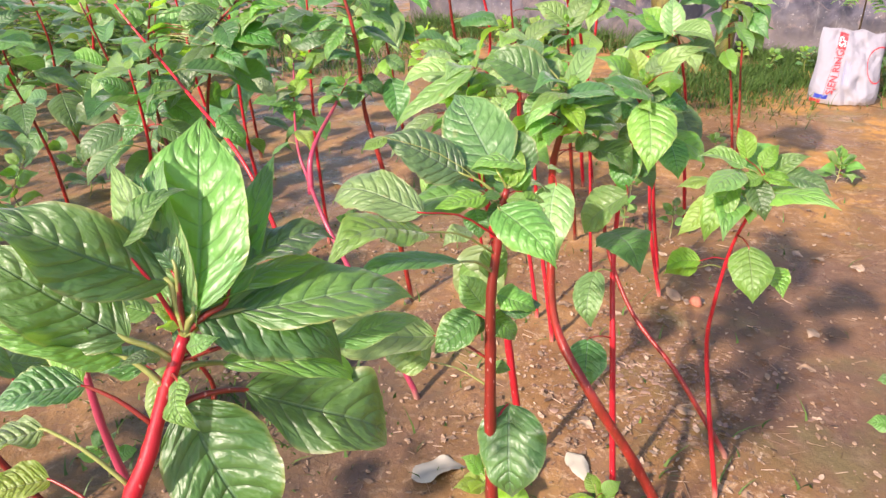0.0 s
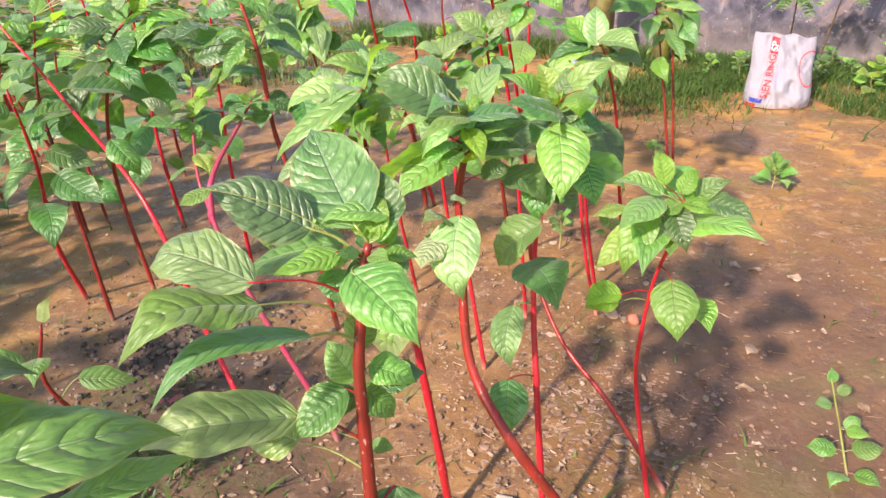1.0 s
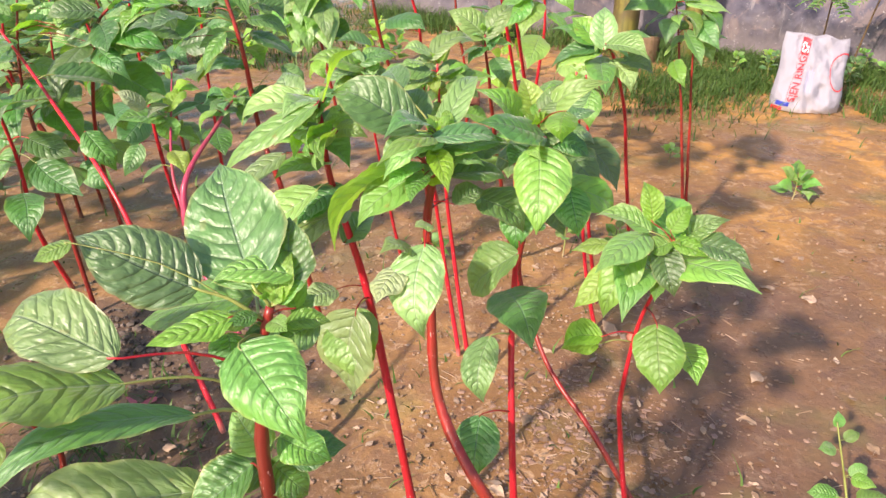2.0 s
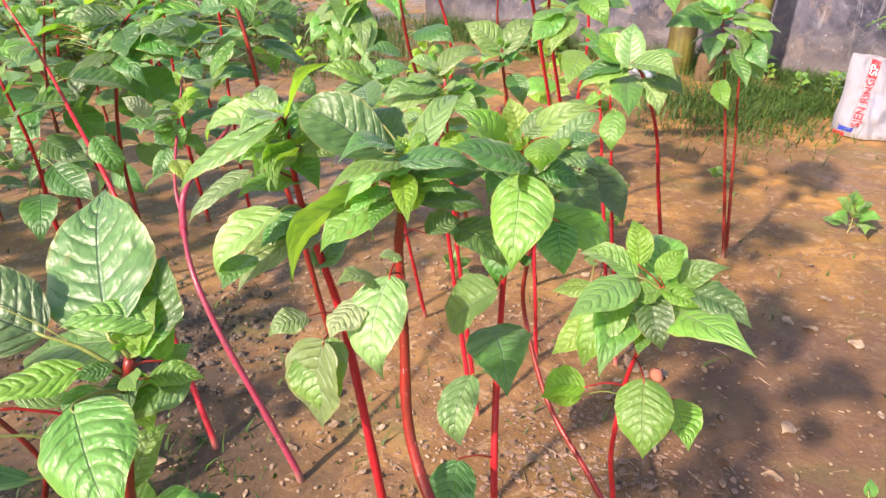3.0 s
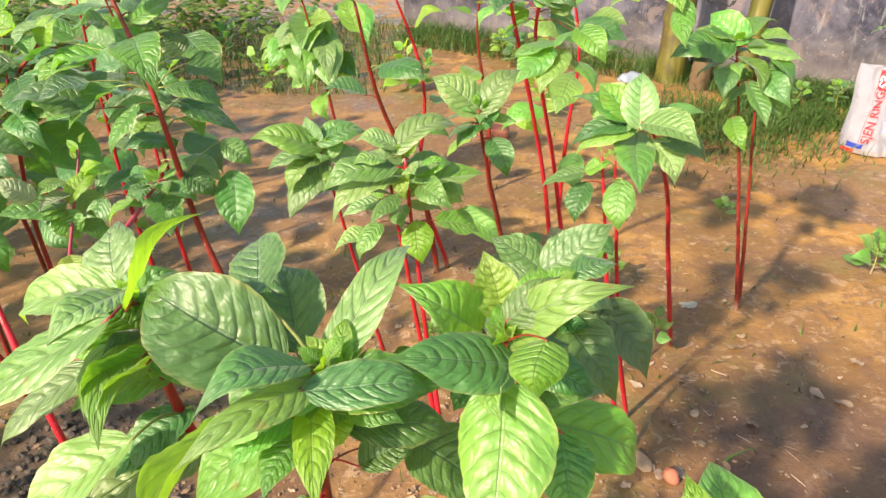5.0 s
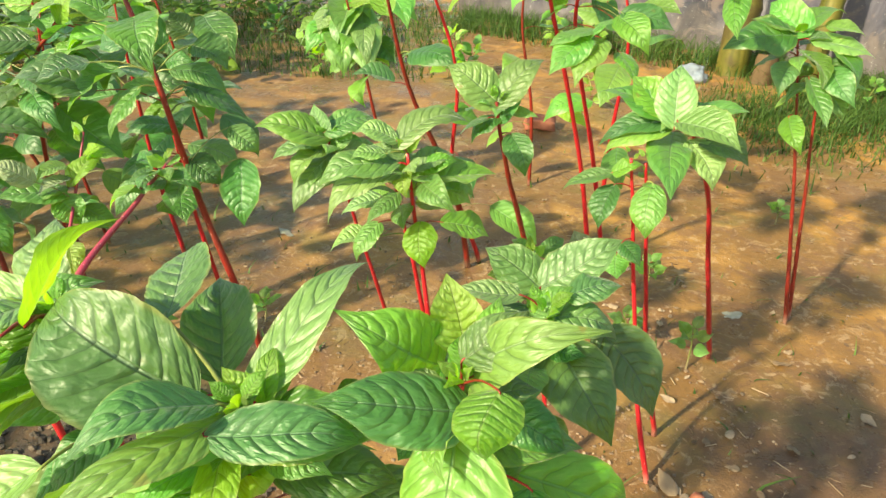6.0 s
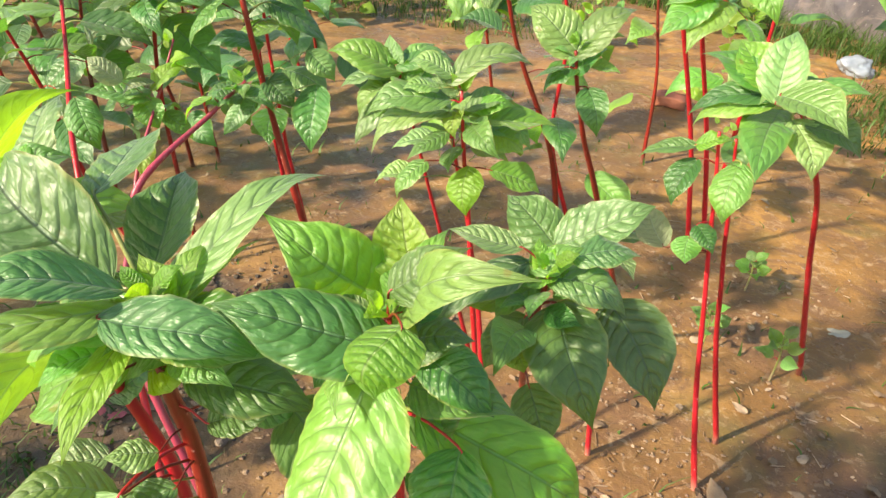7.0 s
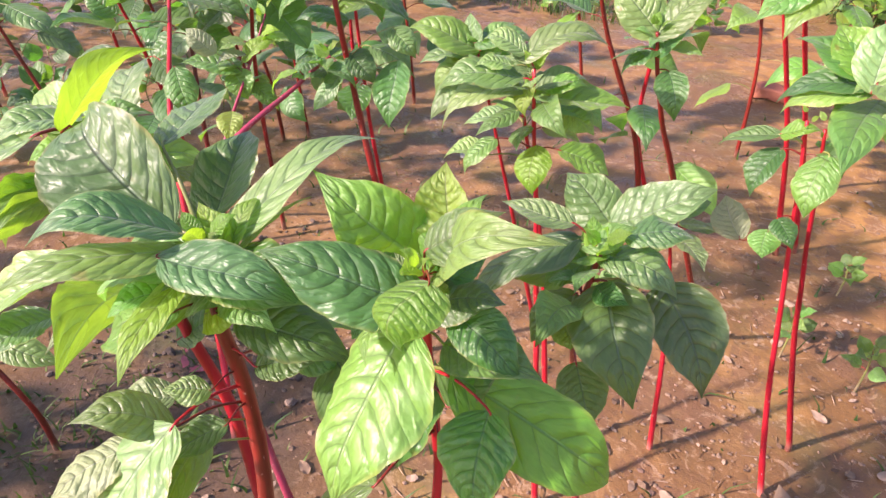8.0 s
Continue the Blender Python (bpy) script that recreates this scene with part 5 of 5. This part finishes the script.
for side in (0.93, 1.0):
    for t in np.linspace(0.9, 5.2, 30):
        ring.append(sack_place(0.80 + 0.34 * side * math.cos(t), 0.58 + 0.26 * side * math.sin(t), 0.004) if 0.80 + 0.34 * side * math.cos(t) < 0.985 else sack_place(0.985, 0.58 + 0.26 * side * math.sin(t), 0.004))
ob = part("red_ring", mesh_of("red_ring", ring, [(i, i + 1, i + 31, i + 30) for i in range(29)]), RED_INK)
ob.parent = sack_root


# ---- grass and weeds ----
k = Mat("grass_blade", 0.5, 0.4)
col = k.mix(k.island(), (0.026, 0.078, 0.014), (0.120, 0.205, 0.045))
k.colour(col)
k.translucent(k.vary(col, 0.5, 1.1, 1.5), 0.3)
GRASS = k.m


def grass(label, places, lo, hi, seed):
    rng = random.Random(seed)
    vs, fs = [], []
    for x, y in places(rng):
        z = ground_height(x, y) - 0.004
        h, a, w = lo + (hi - lo) * rng.random() ** 1.6, rng.uniform(0, 6.28), rng.uniform(0.002, 0.0065)
        lean = rng.uniform(0.2, 1.6) * h
        d, s = Vector((math.cos(a), math.sin(a), 0)), Vector((-math.sin(a), math.cos(a), 0))
        o = len(vs)
        for f in (0, 0.4, 0.75, 1):
            q = Vector((x, y, z + h * (f - 0.25 * f * f))) + d * lean * f * f
            ww = w * (1 - f * 0.95)
            vs.extend((q - s * ww, q + s * ww + Vector((0, 0, 0.0005))))
        fs.extend((o + 2 * i, o + 2 * i + 1, o + 2 * i + 3, o + 2 * i + 2) for i in range(3))
    return tagged(part("grass", mesh_of("grass", vs, fs), GRASS), label, "grass", kind="stuff")


def strip(n, x0, x1, gap, deep):
    """Places along the foot of the sheet."""
    def go(rng):
        got = []
        while len(got) < n:
            x = rng.uniform(x0, x1)
            foot = a.y + (x - a.x) * along.y / along.x
            y = foot - gap - deep * rng.random() ** 1.4
            if noise.noise((x * 2.2, y * 2.2, 3)) + rng.uniform(-0.3, 0.5) > -0.05 and not (2.45 < x < 3.1 and 4.9 < y < 5.5):
                got.append((x, y))
        return got
    return go


grass("thick green grass along the foot of the sheet", strip(19000, 2.15, 5.0, 0.05, 1.75), 0.03, 0.15, 11)
grass("rough grass and weeds behind the bed", strip(5200, -0.5, 2.4, 0.0, 0.9), 0.06, 0.26, 12)
grass("tuft of grass before the bamboo poles", scatter(2600, 1.98, 5.55, 0.30, 0.35), 0.04, 0.17, 15)
grass("short thin grass on dark soil under the plants", scatter(520, -0.30, 1.86, 0.20, 0.16), 0.015, 0.055, 16)
grass("sparse grass blades on the mud", scatter(900, -0.1, 2.6, 1.2, 1.2), 0.02, 0.07, 13)
grass("dense weeds at the far side of the bed", lambda rng: [(rng.uniform(-6, -0.3), rng.uniform(6.0, 9.0)) for _ in range(9000)], 0.06, 0.25, 14)


def weed(at, lines, leaves, label, tone="m"):
    """A small broad-leaved weed: thin green stems with round leaves set on them."""
    root = new("weed")
    root.location = (at[0], at[1], ground_height(*at))
    bpy.context.view_layer.update()
    tagged(root, label, "weed", "weeds on the mud")
    got = {"root": root, "lines": [], "r": 0.002, "bark": TWIG, "fine": False}
    z0 = root.location.z
    for pts in lines:
        curve = spline([(at[0] + p[0], at[1] + p[1], z0 + p[2]) for p in pts], 14)
        part("stem", tube(curve, np.linspace(0.0035, 0.0015, 14), 6), TWIG, root)
        got["lines"].append(curve)
    for i, (f, heading, rise, length) in enumerate(leaves):
        curve = got["lines"][i % len(got["lines"])]
        base = curve[min(13, int(f * 13))]
        h = radians(heading)
        leaf(got, base + np.array((math.cos(h), math.sin(h), 0.3)) * length * 0.25, heading, rise, length, length * 0.74, tone)
    return root


tier = [(0.3 + 0.7 * (i / 12), i * 137.5, -10 + 55 * i / 12, 0.10 - 0.03 * (i / 12)) for i in range(13)]
weed((2.09, 3.68), [[(0, 0, -0.01), (0.005, 0, 0.06), (0, 0.01, 0.13)]], tier, "leafy green weed with rounded leaves on bare mud")
pairs = [(0.36, 165, -5, 0.066), (0.34, -5, 8, 0.074), (0.55, -35, 5, 0.050), (0.57, 15, 20, 0.046), (0.84, 185, 5, 0.042), (0.86, 10, 25, 0.036), (0.98, 80, 50, 0.036), (0.14, 215, -5, 0.062), (0.10, -40, -5, 0.060)]
weed((1.455, 1.79), [[(0, 0, -0.01), (-0.03, 0.03, 0.11), (-0.085, 0.04, 0.27)]], pairs, "slender weed with pale stem and paired oval leaves")
weed((0.42, 1.58), [[(0, 0, -0.01), (-0.02, 0, 0.06), (-0.03, 0, 0.12)]], [(q[0], q[1], q[2], q[3] * 0.75) for q in tier[:10]], "small light green seedling on the mud", "y")
weed((0.63, 1.52), [[(0, 0, -0.01), (0.01, 0, 0.08), (0.0, 0, 0.14)]], [(q[0], q[1], q[2], q[3] * 0.6) for q in tier[:9]], "small light green seedling on the mud", "y")
for x, y, h in ((0.95, 3.05, 0.16), (1.14, 3.02, 0.15), (1.05, 3.45, 0.12), (0.45, 2.95, 0.10), (-0.55, 1.62, 0.10), (-0.2, 3.0, 0.1), (1.62, 4.1, 0.08)):
    weed((x, y), [[(0, 0, -0.01), (0.005, 0.01, h * 0.5), (-0.004, 0, h)]], [(q[0], q[1] + x * 300, q[2], q[3] * 0.62) for q in tier[4:12]], "short seedling with thin stem and small leaves")

# low broad-leaved weeds beyond the bed
far = random.Random(5)
for i in range(42):
    x, y = (far.uniform(-4.5, 0.9), far.uniform(5.2, 8.0)) if i < 20 else (far.uniform(3.3, 4.6), far.uniform(5.0, 6.0))
    if i >= 34:
        x = far.uniform(2.3, 3.9)
        y = a.y + (x - a.x) * along.y / along.x - far.uniform(0.15, 1.0)
    elif i >= 28:
        x, y = far.uniform(-2.8, -1.2), far.uniform(2.4, 5.0)
    weed((x, y), [[(0, 0, -0.01), (far.uniform(-0.05, 0.05), 0, 0.12), (far.uniform(-0.08, 0.08), 0.02, far.uniform(0.2, 0.35) * (0.6 if i >= 34 else 1.0))]], [(q[0], q[1] + i * 50, q[2], q[3] * far.uniform(0.9, 1.5) * (0.5 if i >= 34 else 1.0)) for q in tier], "low leafy weed beyond the bed", far.choice("mdy"))


def sprig(at, head, label):
    """A feathery branch with rows of narrow leaflets."""
    root = new("shrub_sprig")
    root.location = (*at, 0)
    bpy.context.view_layer.update()
    tagged(root, label, "shrub")
    curve = spline([(*at, -0.02), ((at[0] + head[0]) / 2, (at[1] + head[1]) / 2, head[2] * 0.75), head], 16)
    part("stem", tube(curve, np.linspace(0.008, 0.003, 16), 6), BARK, root)
    rng = random.Random(int(at[0] * 100))
    holder = {"root": root, "lines": [curve], "r": 0.003, "bark": TWIG, "fine": False}
    for i in range(9):
        a0 = curve[9 + i % 7]
        turn = rng.uniform(140, 330)
        d = np.array((math.cos(radians(turn)), math.sin(radians(turn)), -0.25))
        rach = np.array([a0 + d * f * 0.2 - np.array((0, 0, 0.06 * f * f)) for f in np.linspace(0, 1, 9)])
        part("rachis", tube(rach, 0.0015, 5, 0, "rachis"), TWIG, root)
        for q in range(2, 9):
            for sgn in (-70, 70):
                leaf(holder, rach[q], turn + sgn, -15, 0.055, 0.018, "m", stalk=False)


sprig((3.18, 6.0), (3.05, 5.75, 0.75), "feathery green shrub branch in front of the sheet")
sprig((3.45, 6.05), (3.5, 5.8, 0.8), "feathery green shrub branch in front of the sheet")

# ---- fallen leaves and odd things on the mud ----
k = Mat("dry_leaf", 0.7, 0.3)
rn = k.random()
col = k.mix(rn, (0.26, 0.17, 0.105), (0.44, 0.32, 0.23))
col = k.mix(k.step(k.noise(40.0), 0.5, 0.7), col, (0.32, 0.2, 0.12))
k.colour(col)
k.bump(k.noise(90.0), 0.4, 0.004)
DRY = k.m
k = Mat("fallen_pink_leaf", 0.6, 0.3)
k.colour(k.mix(k.noise(30.0), (0.42, 0.05, 0.12), (0.55, 0.22, 0.20)))
PINKLEAF = k.m
k = Mat("bleached_leaf", 0.6, 0.3)
k.colour(k.mix(k.noise(26.0, 4.0), (0.36, 0.32, 0.25), (0.52, 0.48, 0.40)))
BLEACH = k.m


def fallen(x, y, length, turn, material, label, name="fallen_leaf", up=0.0):
    rng = RNG
    me = blade_mesh(length, length * rng.uniform(0.45, 0.7), rng.uniform(-0.06, 0.10), rng.uniform(0.05, 0.30), 0.10, rng, False)
    ob = part(name, me, material)
    ob.location = (x, y, ground_height(x, y) + 0.006 + up)
    ob.rotation_euler = (rng.uniform(-0.2, 0.2), rng.uniform(-0.3, 0.3), radians(turn))
    return tagged(ob, label, "fallen leaf", "fallen leaves on the ground")


fr = random.Random(9)
for i in range(70):
    x, y = fr.gauss(0.9, 0.75), fr.gauss(2.7, 0.8)
    fallen(x, y, fr.uniform(0.025, 0.065), fr.uniform(0, 360), DRY, "dry curled tan leaf lying on the mud")
fallen(-0.28, 2.13, 0.12, 70, PINKLEAF, "wilted pink leaf lying on dark soil")
fallen(0.21, 1.65, 0.15, -70, BLEACH, "bleached whitish dead leaf on the ground")
fallen(0.60, 1.75, 0.11, 200, BLEACH, "bleached whitish dead leaf on the ground")
fallen(1.36, 3.36, 0.09, 100, BLEACH, "bleached whitish dead leaf on the ground")
fallen(1.06, 2.50, 0.08, 25, DRY, "crumpled pale scrap of dead leaf")
fallen(1.45, 2.34, 0.07, 140, DRY, "crumpled pale scrap of dead leaf")
fallen(-0.35, 3.6, 0.10, 60, BLEACH, "bleached whitish dead leaf on the ground")

k = Mat("red_clay", 0.75, 0.3)
k.colour(k.mix(k.noise(20.0), (0.36, 0.10, 0.06), (0.48, 0.20, 0.13)))
k.bump(k.noise(60.0), 0.4, 0.006)
bm = bmesh.new()
bmesh.ops.create_cube(bm, size=1.0, matrix=Matrix.Diagonal((0.17, 0.09, 0.055, 1)))
bmesh.ops.subdivide_edges(bm, edges=bm.edges[:], cuts=4, use_grid_fill=True)
for q in bm.verts:
    q.co += q.co.normalized() * 0.016 * noise.noise(q.co * 22) - Vector((0, 0, 0.012 * abs(q.co.x) * 8))
brick = part("brick_shard", bm, k.m)
brick.location, brick.rotation_euler = (0.55, 5.19, 0.035), (0.1, 0.1, radians(12))
tagged(brick, "broken red clay brick shard lying on the mud", "brick")

clay = k.m
bm = bmesh.new()
bmesh.ops.create_icosphere(bm, subdivisions=2, radius=0.022)
for q in bm.verts:
    q.co *= 1 + 0.35 * noise.noise(q.co * 60)
chip = part("brick_chip", bm, clay)
chip.location = (1.11, 2.49, ground_height(1.11, 2.49) + 0.010)
tagged(chip, "small orange-red chip of brick lying on the mud", "brick")

k = Mat("white_plastic", 0.35, 0.5)
k.colour(k.mix(k.noise(14.0, 3.0), (0.34, 0.36, 0.40), (0.18, 0.23, 0.32)))
bm = bmesh.new()
bmesh.ops.create_icosphere(bm, subdivisions=4, radius=0.09)
for q in bm.verts:
    q.co = Vector((q.co.x * 1.2, q.co.y, q.co.z * 0.75)) * (1 + 0.5 * noise.noise(q.co * 14) + 0.2 * noise.noise(q.co * 40))
bag = part("plastic_bag", bm, k.m)
bag.location = (1.55, 6.45, 0.06)
tagged(bag, "crumpled white and blue plastic bag by the fence", "plastic bag")


# ---- thick low greenery beyond the bed ----
k = Mat("far_foliage", 0.5, 0.4)
col = k.mix(k.island(), (0.05, 0.13, 0.022), (0.20, 0.32, 0.06))
k.colour(col)
k.translucent(k.vary(col, 0.49, 1.1, 1.6), 0.35)
rng = random.Random(31)
vs, fs = [], []
for i in range(260):
    cx, cy = rng.uniform(-6.5, -1.6), rng.uniform(5.6, 9.0)
    if i > 200:
        cx, cy = rng.uniform(-4.5, -2.6), rng.uniform(1.8, 5.5)
    tall, wide = rng.uniform(0.25, 0.9), rng.uniform(0.10, 0.24)
    for q in range(34):
        h, off = rng.uniform(0, 6.28), rng.random() ** 0.6
        base = Vector((cx + math.cos(h) * wide * off, cy + math.sin(h) * wide * off, 0.04 + tall * rng.random() ** 0.7))
        size = rng.uniform(0.05, 0.13)
        y = Vector((math.cos(h), math.sin(h), rng.uniform(-0.6, 0.4))).normalized()
        x = y.cross(Vector((0, 0, 1))).normalized() * size * 0.32
        up = Vector((0, 0, size * 0.10))
        o = len(vs)
        vs.extend((base, base + y * size * 0.4 + x, base + y * size * 0.4 - x, base + y * size * 0.5 + up, base + y * size * 0.78 + x * 0.6, base + y * size * 0.78 - x * 0.6, base + y * size))
        fs.extend(((o, o + 1, o + 3), (o, o + 3, o + 2), (o + 1, o + 4, o + 3), (o + 3, o + 5, o + 2), (o + 4, o + 6, o + 3), (o + 3, o + 6, o + 5)))
tagged(part("undergrowth", mesh_of("undergrowth", vs, fs), k.m), "thick green undergrowth beyond the bed", "undergrowth", kind="stuff")
